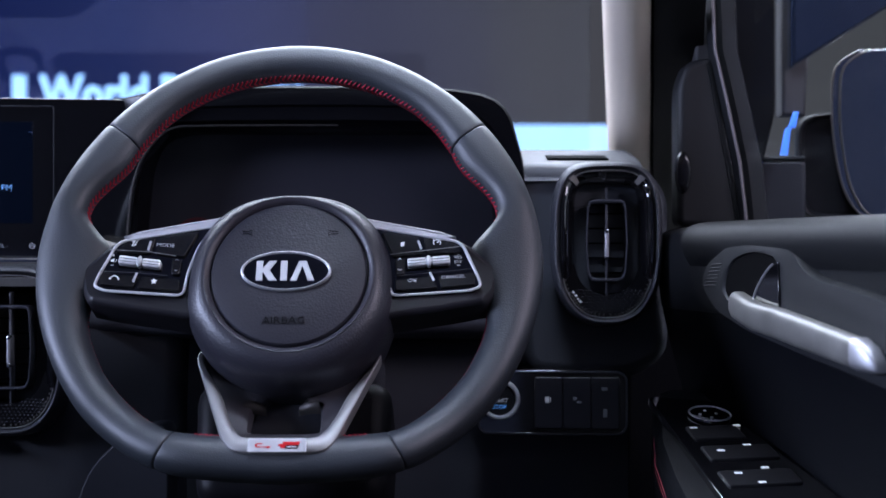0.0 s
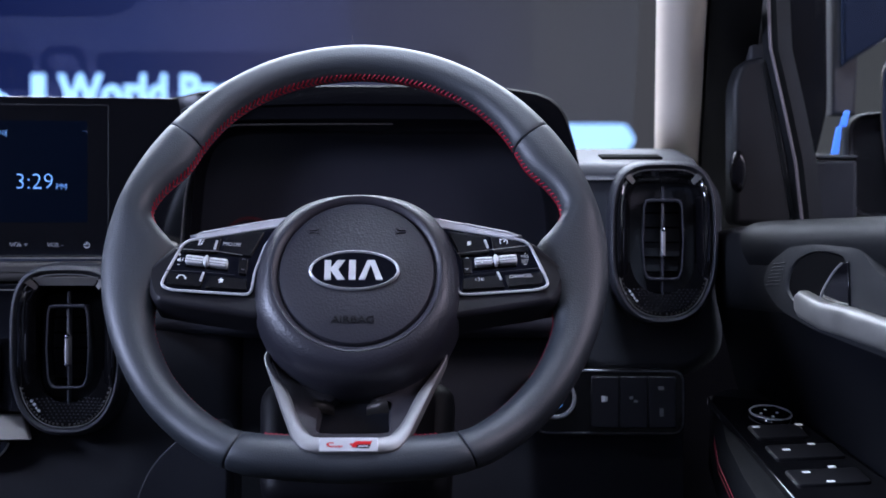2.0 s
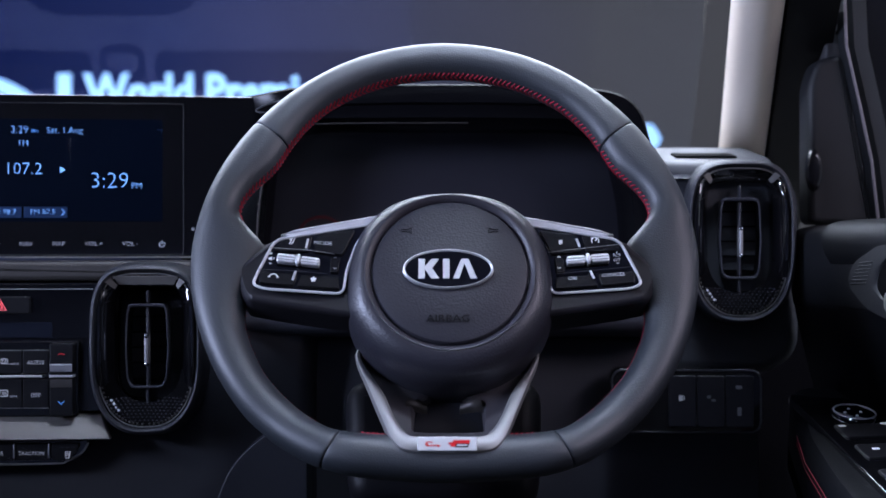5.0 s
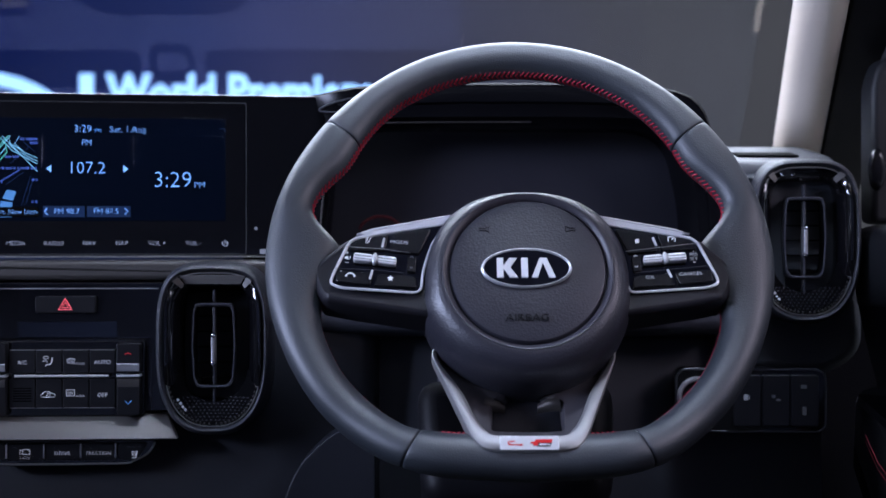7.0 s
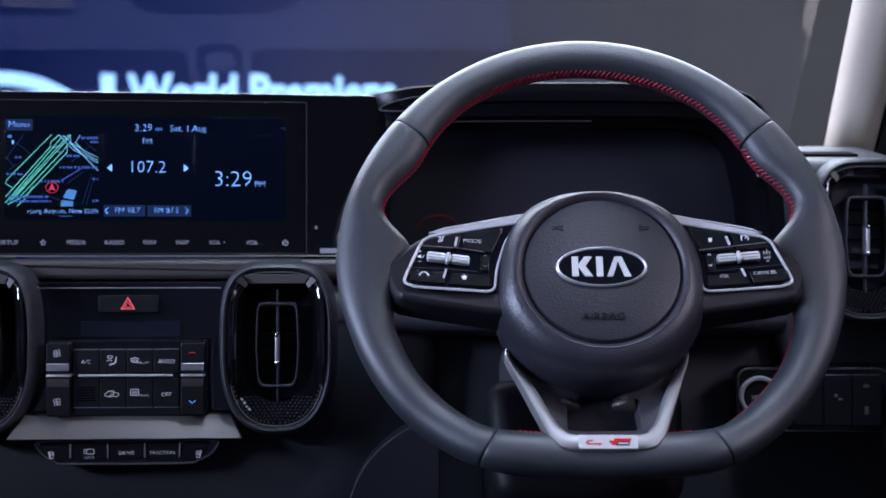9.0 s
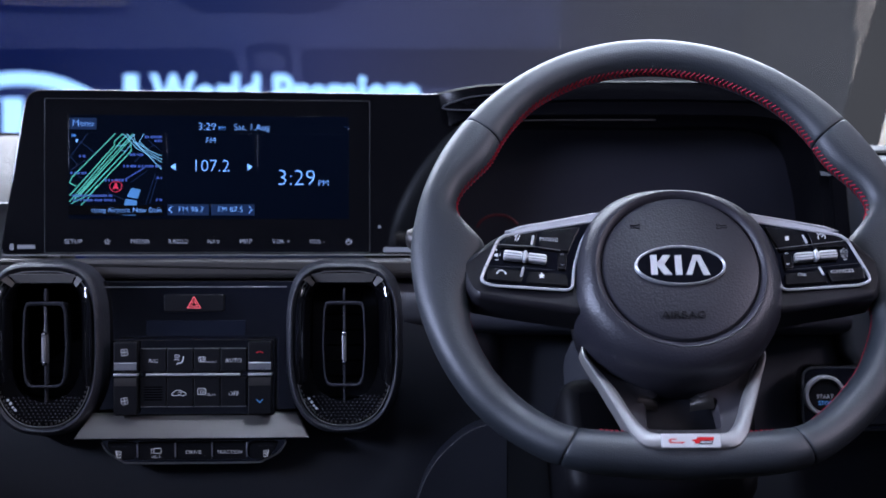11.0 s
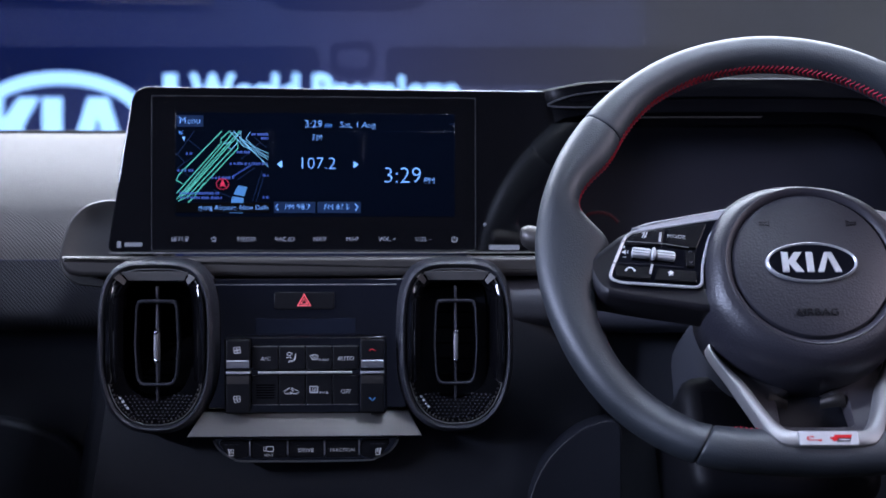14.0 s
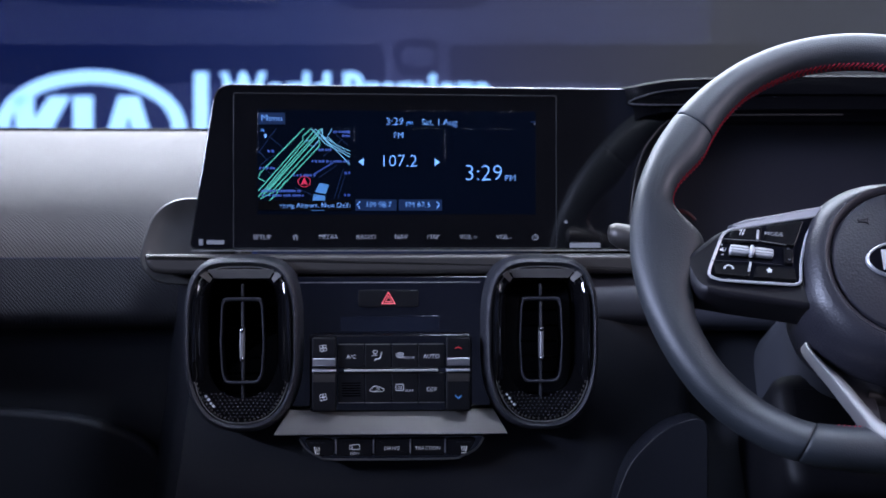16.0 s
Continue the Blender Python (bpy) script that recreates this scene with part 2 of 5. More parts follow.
def tube(path, r, closed=False, n=8, bm=None, flat=1.0):
    """A round bar along a path of points."""
    pts = [Vector(p) for p in path]
    rings = []
    m = len(pts)
    for i, p in enumerate(pts):
        a = pts[i - 1] if i or closed else p
        b = pts[(i + 1) % m] if i < m - 1 or closed else p
        d = (b - a).normalized()
        up = Vector((0, 0, 1)) if abs(d.z) < 0.9 else Vector((1, 0, 0))
        s = d.cross(up).normalized()
        u = s.cross(d)
        rings.append([p + s * r * math.cos(2 * math.pi * k / n) + u * r * flat * math.sin(2 * math.pi * k / n) for k in range(n)])
    if closed:
        rings.append(rings[0])
    bm = loft(rings, True, (not closed, not closed), bm)
    if closed:
        bmesh.ops.remove_doubles(bm, verts=bm.verts, dist=1e-7)
    return bm


def box(x0, x1, y0, y1, z0, z1, bevel=0.0006, bm=None):
    return plate([(x0, y0), (x1, y0), (x1, y1), (x0, y1)] if bevel <= 0.0008 else rrect(x1 - x0, y1 - y0, bevel * 1.5, (x0 + x1) / 2, (y0 + y1) / 2), z0, z1, bevel, bm)


def lettering(text, x, y, z, size, mat, parent, align="CENTER", shear=0.0, depth=0.0, name="lettering", wide=1.0, bold=0.0):
    cu = bpy.data.curves.new(name, "FONT")
    cu.body, cu.size, cu.align_x, cu.align_y, cu.extrude, cu.shear, cu.resolution_u, cu.offset = text, size, align, "CENTER", depth, shear, 2, bold
    tmp = new("tmp_text", cu)
    me = bpy.data.meshes.new_from_object(tmp.evaluated_get(bpy.context.evaluated_depsgraph_get()))
    bpy.data.objects.remove(tmp)
    me.name = name
    me.materials.clear()
    me.materials.append(mat)
    ob = new(name, me)
    ob.parent = parent
    ob.matrix_local = pose(x, y, z) @ Matrix.Diagonal((wide, 1, 1, 1))
    return ob


def smooth_path(pts, n=6, closed=False):
    """Catmull-Rom points through pts."""
    out, m = [], len(pts)
    p = [Vector(q) for q in pts]
    for i in range(m if closed else m - 1):
        a, b, c, d = (p[(i + k) % m] if closed else p[min(max(i + k, 0), m - 1)] for k in (-1, 0, 1, 2))
        for j in range(n):
            t = j / n
            out.append(0.5 * (2 * b + (c - a) * t + (2 * a - 5 * b + 4 * c - d) * t * t + (3 * b - a - 3 * c + d) * t ** 3))
    if not closed:
        out.append(p[-1])
    return [tuple(q) for q in out]

# ---- studio beyond the car ----
wallm = bpy.data.materials.new("led_wall_glow")
wallm.use_nodes = True
nt = wallm.node_tree
nt.nodes.clear()
co, sp = nt.nodes.new("ShaderNodeTexCoord"), nt.nodes.new("ShaderNodeSeparateXYZ")
nt.links.new(co.outputs["Object"], sp.inputs[0])
mr = nt.nodes.new("ShaderNodeMapRange")
mr.inputs[1].default_value, mr.inputs[2].default_value = -2.16, 1.15
nt.links.new(sp.outputs[0], mr.inputs[0])
ramp = nt.nodes.new("ShaderNodeValToRGB")
STOPS = ((0.0, (0.0052, 0.0100, 0.060)), (0.28, (0.0085, 0.0170, 0.102)), (0.42, (0.023, 0.036, 0.146)), (0.49, (0.045, 0.053, 0.158)),
         (0.58, (0.061, 0.065, 0.130)), (0.72, (0.080, 0.082, 0.104)), (1.0, (0.080, 0.086, 0.100)))
ramp.color_ramp.elements[0].color, ramp.color_ramp.elements[1].color = (*STOPS[0][1], 1), (*STOPS[-1][1], 1)
for p, c in STOPS[1:-1]:
    ramp.color_ramp.elements.new(p).color = (*c, 1)
nt.links.new(mr.outputs[0], ramp.inputs[0])
ns = nt.nodes.new("ShaderNodeTexNoise")
ns.inputs["Scale"].default_value = 1.6
nt.links.new(co.outputs["Object"], ns.inputs["Vector"])
nr = nt.nodes.new("ShaderNodeMapRange")
nr.inputs[3].default_value, nr.inputs[4].default_value = 0.60, 0.88
nt.links.new(ns.outputs[0], nr.inputs[0])
em, ou = nt.nodes.new("ShaderNodeEmission"), nt.nodes.new("ShaderNodeOutputMaterial")
nt.links.new(ramp.outputs[0], em.inputs[0])
nt.links.new(nr.outputs[0], em.inputs[1])
nt.links.new(em.outputs[0], ou.inputs[0])
SIGN = material("sign_glow", (0.33, 0.60, 1.0), 0.5, vary=0, emit=0.54)
# Blue is put in so that the unseen walls tint the bounced light.
STUDIO = material("blue_bounce_paint", (0.060, 0.072, 0.135), 0.8, grain=0.2, scale=60, vary=0.2, vscale=2)

CHALK = material("chalky_wall", (0.80, 0.82, 0.80), 0.7, grain=0.2, scale=40, vary=0.1, vscale=2)
PALE = material("pale_concrete", (0.30, 0.295, 0.29), 0.7, grain=0.3, scale=40, vary=0.15, vscale=3)
led_wall = part("backdrop", box(-2.9, 2.7, -1.3, 2.38, -0.05, 0.0), wallm, None, "large glowing blue and grey display wall of a studio", 0)
led_wall.matrix_world = pose(0, 3.26, 1.0, 90)
tagged(led_wall, category="backdrop", kind="structure")
for nm, m, w, h in (("floor", pose(0, 0.5, -0.35), 7, 7), ("ceiling", pose(0, 0.5, 3.4, 180), 7, 7), ("wall_back", pose(0, -2.6, 1.5, -90), 7, 4),
                    ("wall_left", pose(-3.2, 0.5, 1.5, 90, 0, 90), 7, 4), ("wall_right", pose(3.2, 0.5, 1.5, 90, 0, -90), 7, 4), ("wall_front", pose(0, 3.4, 1.5, 90), 7, 4)):
    ob = part(nm, box(-w / 2, w / 2, -h / 2, h / 2, -0.1, 0), PALE if nm == "floor" else CHALK if nm == "wall_right" else STUDIO, None, "plain studio " + nm.split("_")[0] + (" of pale concrete" if nm in ("floor", "wall_right") else " added unseen, blue to tint bounced light"), 0)
    ob.matrix_world = m
    tagged(ob, category=nm.split("_")[0], kind="structure")

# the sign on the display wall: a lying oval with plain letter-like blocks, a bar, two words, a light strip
sign = thing("wall_sign", "pale blue glowing oval sign with words on a display wall", "sign", pose(0, 3.25, 0.9955, 90))
OVC = (-1.2690, 0.2870)
part("oval", ring(oval(*OVC, 0.2250, 0.1365, 64), oval(*OVC, 0.1930, 0.1060, 64), OVC, ((0, 0), (0, 0.01), (1, 0.01), (1, 0)), 64), SIGN, sign)
for poly in ([(-1.446, 0.21), (-1.404, 0.21), (-1.404, 0.362), (-1.446, 0.362)], [(-1.404, 0.286), (-1.372, 0.21), (-1.326, 0.21), (-1.358, 0.290), (-1.318, 0.362), (-1.366, 0.362), (-1.404, 0.306)],
             [(-1.310, 0.21), (-1.264, 0.21), (-1.264, 0.362), (-1.310, 0.362)], [(-1.250, 0.21), (-1.205, 0.21), (-1.180, 0.318), (-1.155, 0.21), (-1.108, 0.21), (-1.155, 0.362), (-1.203, 0.362)]):
    part("block", plate(poly, 0, 0.01), SIGN, sign)
part("bar", box(-1.0240, -0.9920, 0.14, 0.4180, 0, 0.01), SIGN, sign)
lettering("World Premiere", -0.9580, 0.3730, 0.004, 0.110, SIGN, sign, "LEFT", wide=0.86, bold=0.004)
part("light_strip", plate(round_poly([(0.02, 0.225), (0.386, 0.225), (0.412, 0.262), (0.390, 0.299), (0.02, 0.299)], 0.012), 0, 0.01), SIGN, sign)

# ---- steering wheel ----
wheel = thing("steering_wheel", "dark grey leather flat-bottomed steering wheel with red stitching", "steering wheel", pose(-0.1135, 1.016, 0.990, 64.5))


R_OUT = [(0, 0.1686), (8, 0.1690), (16, 0.1726), (24, 0.1782), (32, 0.1825), (40, 0.1845), (50, 0.1862), (70, 0.1866), (90, 0.1886), (110, 0.1875), (130, 0.1868), (145, 0.1870), (160, 0.1880), (180, 0.1885)]
R_IN = [(0, 0.1366), (8, 0.1378), (16, 0.1407), (24, 0.1470), (32, 0.1545), (40, 0.1560), (55, 0.1570), (70, 0.1545), (78, 0.1480), (86, 0.1340), (95, 0.1340), (100, 0.1490), (103, 0.1590), (107, 0.1605), (111, 0.1582), (115, 0.1545), (119, 0.1508), (123, 0.1500), (128, 0.1524), (135, 0.1556), (145, 0.1592), (160, 0.1608), (180, 0.1608)]


def even_table(table):
    """The table at each half degree, its kinks rounded off."""
    v = np.interp(np.arange(-30, 210.5, 0.5), [-t for t, _ in table[:0:-1]] + [t for t, _ in table] + [360 - t for t, _ in table[-2::-1]],
                  [x for _, x in table[:0:-1]] + [x for _, x in table] + [x for _, x in table[-2::-1]])
    k = np.hanning(15)
    return np.convolve(v, k / k.sum(), "same")[60:421]


RIM_O, RIM_I = even_table(R_OUT), even_table(R_IN)


def rim_at(deg):
    """Middle and half width of the rim at an angle from its foot."""
    d = abs((deg + 180) % 360 - 180) * 2
    j = min(int(d), 359)
    o, i = (float(t[j] + (t[j + 1] - t[j]) * (d - j)) for t in (RIM_O, RIM_I))
    return (o + i) / 2, (o - i) / 2


def rim_point(deg, turn, swell=1.0):
    """A point of the rim's skin; turn 0 is outwards, 90 towards the driver."""
    c, a = rim_at(deg)
    t = radians(turn)
    b = 0.0150 * swell
    e = 0.88
    ct, st = math.cos(t), math.sin(t)
    r = c + a * swell * math.copysign(abs(ct) ** e, ct)
    h = b * math.copysign(abs(st) ** e, st)
    f = radians(deg - 90)
    d = abs((deg + 180) % 360 - 180)
    w = min(1.0, max(0.0, (d - 22) / 26))
    w = w * w * (3 - 2 * w)
    k = 1 + 0.0138 * w
    return (k * r * math.cos(f) - 0.0016 * w, k * r * math.sin(f) + 0.0059 * w, k * h - 0.0127 * w)


for nm, a0, a1 in (("rim_top", 128, 232), ("rim_side", 29, 128), ("rim_side", 232, 331), ("rim_foot", -29, 29)):
    n = int((a1 - a0) / 1.5)
    rings = []
    for e, s in ((0.0, 0.86), (0.12, 0.955), (0.35, 0.99)):
        rings.append([rim_point(a0 + e, 360 * k / 28, s) for k in range(28)])
    for j in range(n + 1):
        rings.append([rim_point(a0 + 0.7 + (a1 - a0 - 1.4) * j / n, 360 * k / 28) for k in range(28)])
    for e, s in ((0.35, 0.99), (0.12, 0.955), (0.0, 0.86)):
        rings.append([rim_point(a1 - e, 360 * k / 28, s) for k in range(28)])
    part(nm, loft(rings, True, (True, True)), LEATHER, wheel, smooth=60)

bm = bmesh.new()
for a0, a1 in ((102, 127.3), (128.7, 231.3), (232.7, 258), (36, 77), (283, 324), (14, 24), (336, 346)):
    d = a0
    while d < a1:
        if a0 in (36, 283):
            tube([rim_point(d, 186, 1.015), rim_point(d + 0.7, 174, 1.015)], 0.00030, n=5, bm=bm)
            d += 1.25
            continue
        tube([rim_point(d, 163, 1.012), rim_point(d + 0.25, 169, 1.022), rim_point(d + 0.80, 177, 1.012)], 0.00064, n=5, bm=bm)
        tube([rim_point(d + 1.0, 179, 1.012), rim_point(d + 0.65, 186, 1.022), rim_point(d + 0.10, 193, 1.010)], 0.00060, n=5, bm=bm)
        d += 1.35
tagged(part("stitching", bm, RED, wheel, "red cross-stitch thread"), kind="stuff")


def boss_outline(s, cx=0.002, cy=-0.0255, w=0.0772, h=0.0750, n=72, e=2.35):
    pts = []
    for k in range(n):
        a = 2 * math.pi * k / n
        c, q = math.cos(a), math.sin(a)
        ex = e if q > 0 else e + (2.0 - e) * min(1.0, -2 * q)
        pts.append((cx + s * w * math.copysign(abs(c) ** (2 / ex), c), cy + s * (h if q < 0 else h * 1.05) * math.copysign(abs(q) ** (2 / ex), q)))
    return pts


PADC = (0.002, -0.0195)
rings = []
for s, z in ((0.82, -0.085), (0.94, -0.060), (0.99, -0.036), (1.0, -0.020), (1.0, -0.010), (0.99, 0.002), (0.96, 0.0115), (0.91, 0.0185)):
    rings.append([(x, y, z) for x, y in boss_outline(s)])
o = boss_outline(0.91)
for t, z in ((0.45, 0.0225), (0.8, 0.0245), (0.97, 0.0245), (1.0, 0.0232), (1.02, 0.020)):
    i = oval(*PADC, 0.0610, 0.0608)
    rings.append([(p[0] + (q[0] - p[0]) * t, p[1] + (q[1] - p[1]) * t, z) for p, q in zip(o, i)])
part("hub", loft(rings, True, (True, True)), AIRBAG, wheel, "grained dark plastic hub cover")
rings = []
for s, z in ((1.0, 0.018), (0.995, 0.0225), (0.975, 0.0242), (0.93, 0.0249), (0.6, 0.0272), (0.25, 0.0283), (0.02, 0.0284)):
    rings.append([(x, y, z) for x, y in oval(*PADC, 0.0567 * s, 0.0564 * s)])
part("airbag_cover", loft(rings, True, (True, True)), AIRBAG, wheel, "grained round cover with embossed lettering")
ring_o, ring_i = oval(*PADC, 0.0622, 0.0620), oval(*PADC, 0.0570, 0.0568)
part("groove_ring", ring(ring_o, ring_i, PADC, ((0, 0.0238), (0.12, 0.0252), (0.30, 0.0250), (0.85, 0.0226), (1, 0.0205))), material("hub_ring_vinyl", (0.036, 0.034, 0.043), 0.40, grain=0.2, scale=1400, kind="pebble"), wheel, "smooth bevelled ring round the cover")
lettering("AIRBAG", 0.0005, -0.0580, 0.0272, 0.0078, HARD, wheel, depth=0.0003, wide=1.15)
for sx in (-1, 1):
    horn = [(-0.0035, 0.001), (0.001, 0.001), (0.0035, 0.0022), (0.0035, -0.0022), (0.001, -0.001), (-0.0035, -0.001)]
    part("horn_mark", tube([(0.002 + sx * 0.0315 + x * -sx, 0.0118 + y, 0.0266) for x, y in horn], 0.00035, True, 5), HARD, wheel)

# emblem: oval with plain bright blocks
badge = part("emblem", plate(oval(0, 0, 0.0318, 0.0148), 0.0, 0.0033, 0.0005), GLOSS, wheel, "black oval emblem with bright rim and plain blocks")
badge.matrix_local = pose(0.0005, -0.0205, 0.0262)
part("emblem_rim", ring(oval(0, 0, 0.0328, 0.0158), oval(0, 0, 0.0305, 0.0138), (0, 0), ((0, 0.001), (0.1, 0.0038), (0.5, 0.0046), (0.9, 0.0038), (1, 0.003))), SILVER, badge)
for poly in ([(-0.0213, -0.0078), (-0.0166, -0.0078), (-0.0166, 0.0078), (-0.0213, 0.0078)], [(-0.0166, -0.0005), (-0.0120, -0.0078), (-0.0062, -0.0078), (-0.0116, 0.0004), (-0.0066, 0.0078), (-0.0120, 0.0078), (-0.0166, 0.0018)],
             [(-0.0038, -0.0078), (0.0010, -0.0078), (0.0010, 0.0078), (-0.0038, 0.0078)], [(0.0034, -0.0078), (0.0078, -0.0078), (0.0118, 0.0042), (0.0160, -0.0078), (0.0208, -0.0078), (0.0146, 0.0078), (0.0094, 0.0078)]):
    part("block", plate(poly, 0.003, 0.0042, 0.0002), SILVER, badge)


def mirrored(poly, s):
    return poly if s < 0 else [(-x, y) for x, y in poly][::-1]


SPOKE = [(-0.158, -0.006), (-0.1515, -0.027), (-0.146, -0.0355), (-0.128, -0.0395), (-0.070, -0.0490), (-0.040, -0.045), (-0.040, 0.033), (-0.056, 0.0290), (-0.112, 0.0186), (-0.1285, 0.0132)]
FRAME = [(-0.1415, -0.0245), (-0.139, -0.0165), (-0.1285, 0.0080), (-0.1235, 0.0120), (-0.114, 0.0140), (-0.054, 0.0245), (-0.0665, 0.0095), (-0.0735, -0.0135), (-0.0755, -0.0322), (-0.1335, -0.0280)]
SPOKE_KEYS = [[(-0.1275, 0.0015), (-0.1205, 0.0110), (-0.0990, 0.0142), (-0.1022, 0.0012)], [(-0.0985, 0.0012), (-0.0950, 0.0148), (-0.0680, 0.0185), (-0.0770, -0.0018)],
        [(-0.1370, -0.0148), (-0.1095, -0.0172), (-0.1125, -0.0265), (-0.1365, -0.0240)], [(-0.1060, -0.0175), (-0.0790, -0.0200), (-0.0785, -0.0290), (-0.1095, -0.0268)],
        [(-0.0855, -0.0030), (-0.0785, -0.0040), (-0.0795, -0.0165), (-0.0855, -0.0157)]]
for s in (-1, 1):
    arm = plate(round_poly(mirrored(SPOKE, s), 0.006, 8), -0.022, 0.0095, 0.004)
    for v in arm.verts:
        v.co.z -= 0.0125 * min(1.0, max(0.0, (abs(v.co.x) - 0.1425) / 0.013))
    spoke = part("spoke", arm, SPOKEM, wheel, "black spoke with control keys in a silver frame")
    part("key_bed", plate(round_poly(mirrored(FRAME, s), 0.004), 0.008, 0.0112, 0.0004), GLOSS, spoke)
    part("frame", tube([(x, y, 0.0115) for x, y in round_poly(mirrored(FRAME, s), 0.006, 5)], 0.00115, True, 8), TRIMP, spoke, "thin satin silver frame")
    wedge = [(-0.114, 0.0142), (-0.054, 0.0245), (-0.050, 0.0315), (-0.058, 0.0302), (-0.112, 0.0196), (-0.1235, 0.0152)]
    part("top_trim", plate(round_poly(mirrored(wedge, s), 0.0008), 0.004, 0.0124, 0.0005), TRIMP, spoke)
    for poly in SPOKE_KEYS:
        part("key", plate(round_poly(mirrored(poly, s), 0.0016), 0.0105, 0.0135, 0.0007), SPOKEKEY, spoke)
    for (x0, y0), (x1, y1) in (((-0.1024, 0.0108), (-0.1038, 0.0034)), ((-0.1104, -0.0150), (-0.1124, -0.0222))) if s < 0 else (((0.0952, 0.0112), (0.0975, 0.0044)), ((0.1042, -0.0147), (0.1068, -0.0210))):
        part("divider", tube([(x0, y0, 0.0140), (x1, y1, 0.0140)], 0.00095, n=8, flat=0.7), SILVER, spoke)
    # Thin strips put in the highlights along the lower key edges.
    rows_at = ([(-0.1320, 0.0042), (-0.1023, 0.0022), (-0.0829, -0.0012)], [(-0.1385, -0.0134), (-0.1123, -0.0145), (-0.0880, -0.0170)]) if s < 0 else ([(0.0745, 0.0002), (0.0975, 0.0031), (0.1276, 0.0068)], [(0.0796, -0.0172), (0.1080, -0.0142), (0.1350, -0.0114)])
    for pts in rows_at:
        part("key_highlight", tube([(x, y, 0.0137) for x, y in pts], 0.00028, n=5), LINE if pts[0][1] < 0 else DARKMETAL, spoke)
    tilt = -7.5 if s < 0 else 5.0
    mid = (-0.1090, -0.0064) if s < 0 else (0.1030, -0.0058)
    for d in (-1, 1):
        turn = pose(mid[0], mid[1], 0, 0, 0, tilt)
        roller = part("roller", box(d * 0.0088 - 0.0069, d * 0.0088 + 0.0069, -0.0033, 0.0033, 0.010, 0.0160, 0.0012), ROLLER, spoke, "ribbed silver roller")
        roller.matrix_local = turn
        for y in (-0.0013, 0.0009):
            part("roller_line", box(d * 0.0088 - 0.0064, d * 0.0088 + 0.0064, y - 0.00022, y + 0.00022, 0.0158, 0.0163, 0.0001), GREYPRINT, roller)
    hubm = part("roller_hub", loft([[(0.0021 * k * math.cos(a), 0.0043 * k * math.sin(a), z) for a in [2 * math.pi * q / 16 for q in range(16)]] for k, z in ((1, 0.010), (1, 0.0162), (0.7, 0.0172), (0.1, 0.0174))], True, (True, True)), SILVER, spoke)
    hubm.matrix_local = pose(mid[0], mid[1], 0, 0, 0, tilt)
    for pts in ([(-0.1246 + 0.0, -0.0090), (-0.0935, -0.0126)],) if s < 0 else ([(0.0866, -0.0118), (0.1180, -0.0090)],):
        part("roller_slot", tube([(x, y, 0.0114) for x, y in pts], 0.0007, n=5), VOID, spoke)
    top = 0.0138
    if s < 0:
        lettering("MODE", -0.0913, 0.0076, top, 0.0042, LIT, spoke, wide=1.15, bold=-0.00006).rotation_euler = (0, 0, radians(-4))
        arc = [(-0.1266 + 0.0030 * math.cos(a), -0.0198 + 0.0026 * math.sin(a), top) for a in [math.pi * (0.08 + 0.80 * k / 8) for k in range(9)]]
        part("phone_mark", tube(arc, 0.00050, n=6), LIT, spoke)
        for k in (0, -1):
            part("phone_mark", tube([arc[k], (arc[k][0] * 1.0 + (0.0004 if k == 0 else -0.0004), arc[k][1] - 0.0010, top)], 0.00080, n=6), LIT, spoke)
        star = [(-0.0974 + (0.0026 if k % 2 == 0 else 0.0013) * math.sin(math.pi * k / 5), -0.0215 + (0.0026 if k % 2 == 0 else 0.0013) * math.cos(math.pi * k / 5)) for k in range(10)]
        part("star_mark", plate(star, 0.0134, 0.0139, 0.0001), LIT, spoke)
        for pts in ([(-0.1162, 0.0070), (-0.1150, 0.0095), (-0.1140, 0.0118)], [(-0.1148, 0.0068), (-0.1138, 0.0088)], [(-0.1136, 0.0074), (-0.1130, 0.0100), (-0.1120, 0.0116)], [(-0.1160, 0.0102), (-0.1152, 0.0112)]):
            part("voice_mark", tube([(x, y, top) for x, y in pts], 0.00035, n=5), LIT, spoke)
        for y, d in ((-0.0042, 1), (-0.0128, -1)):
            part("arrow_mark", tube([(-0.0832, y - d * 0.0006, top), (-0.0820, y + d * 0.0006, top), (-0.0808, y - d * 0.0006, top)], 0.00030, n=5), GREYPRINT, spoke)
        for a, b in (((-0.1306, 0.0004), (-0.1286, 0.0004)), ((-0.1296, -0.0006), (-0.1296, 0.0014)), ((-0.1306, -0.0077), (-0.1286, -0.0077))):
            part("volume_mark", tube([(*a, 0.0116), (*b, 0.0116)], 0.00030, n=5), LIT, spoke)
        part("mute_mark", plate([(-0.1312, -0.0045), (-0.1300, -0.0045), (-0.1286, -0.0054), (-0.1286, -0.0020), (-0.1300, -0.0030), (-0.1312, -0.0030)], 0.0112, 0.0117, 0.0001), LIT, spoke)
        part("mute_mark", tube([(-0.1276, -0.0048, 0.0116), (-0.1268, -0.0026, 0.0116)], 0.0003, n=5), LIT, spoke)
    else:
        lettering("OK", 0.0913, -0.0209, top, 0.0040, LIT, spoke, wide=1.2, bold=-0.00006)
        lettering("CANCEL", 0.1210, -0.0180, top, 0.0037, LIT, spoke, wide=1.25, bold=-0.00005).rotation_euler = (0, 0, radians(4))
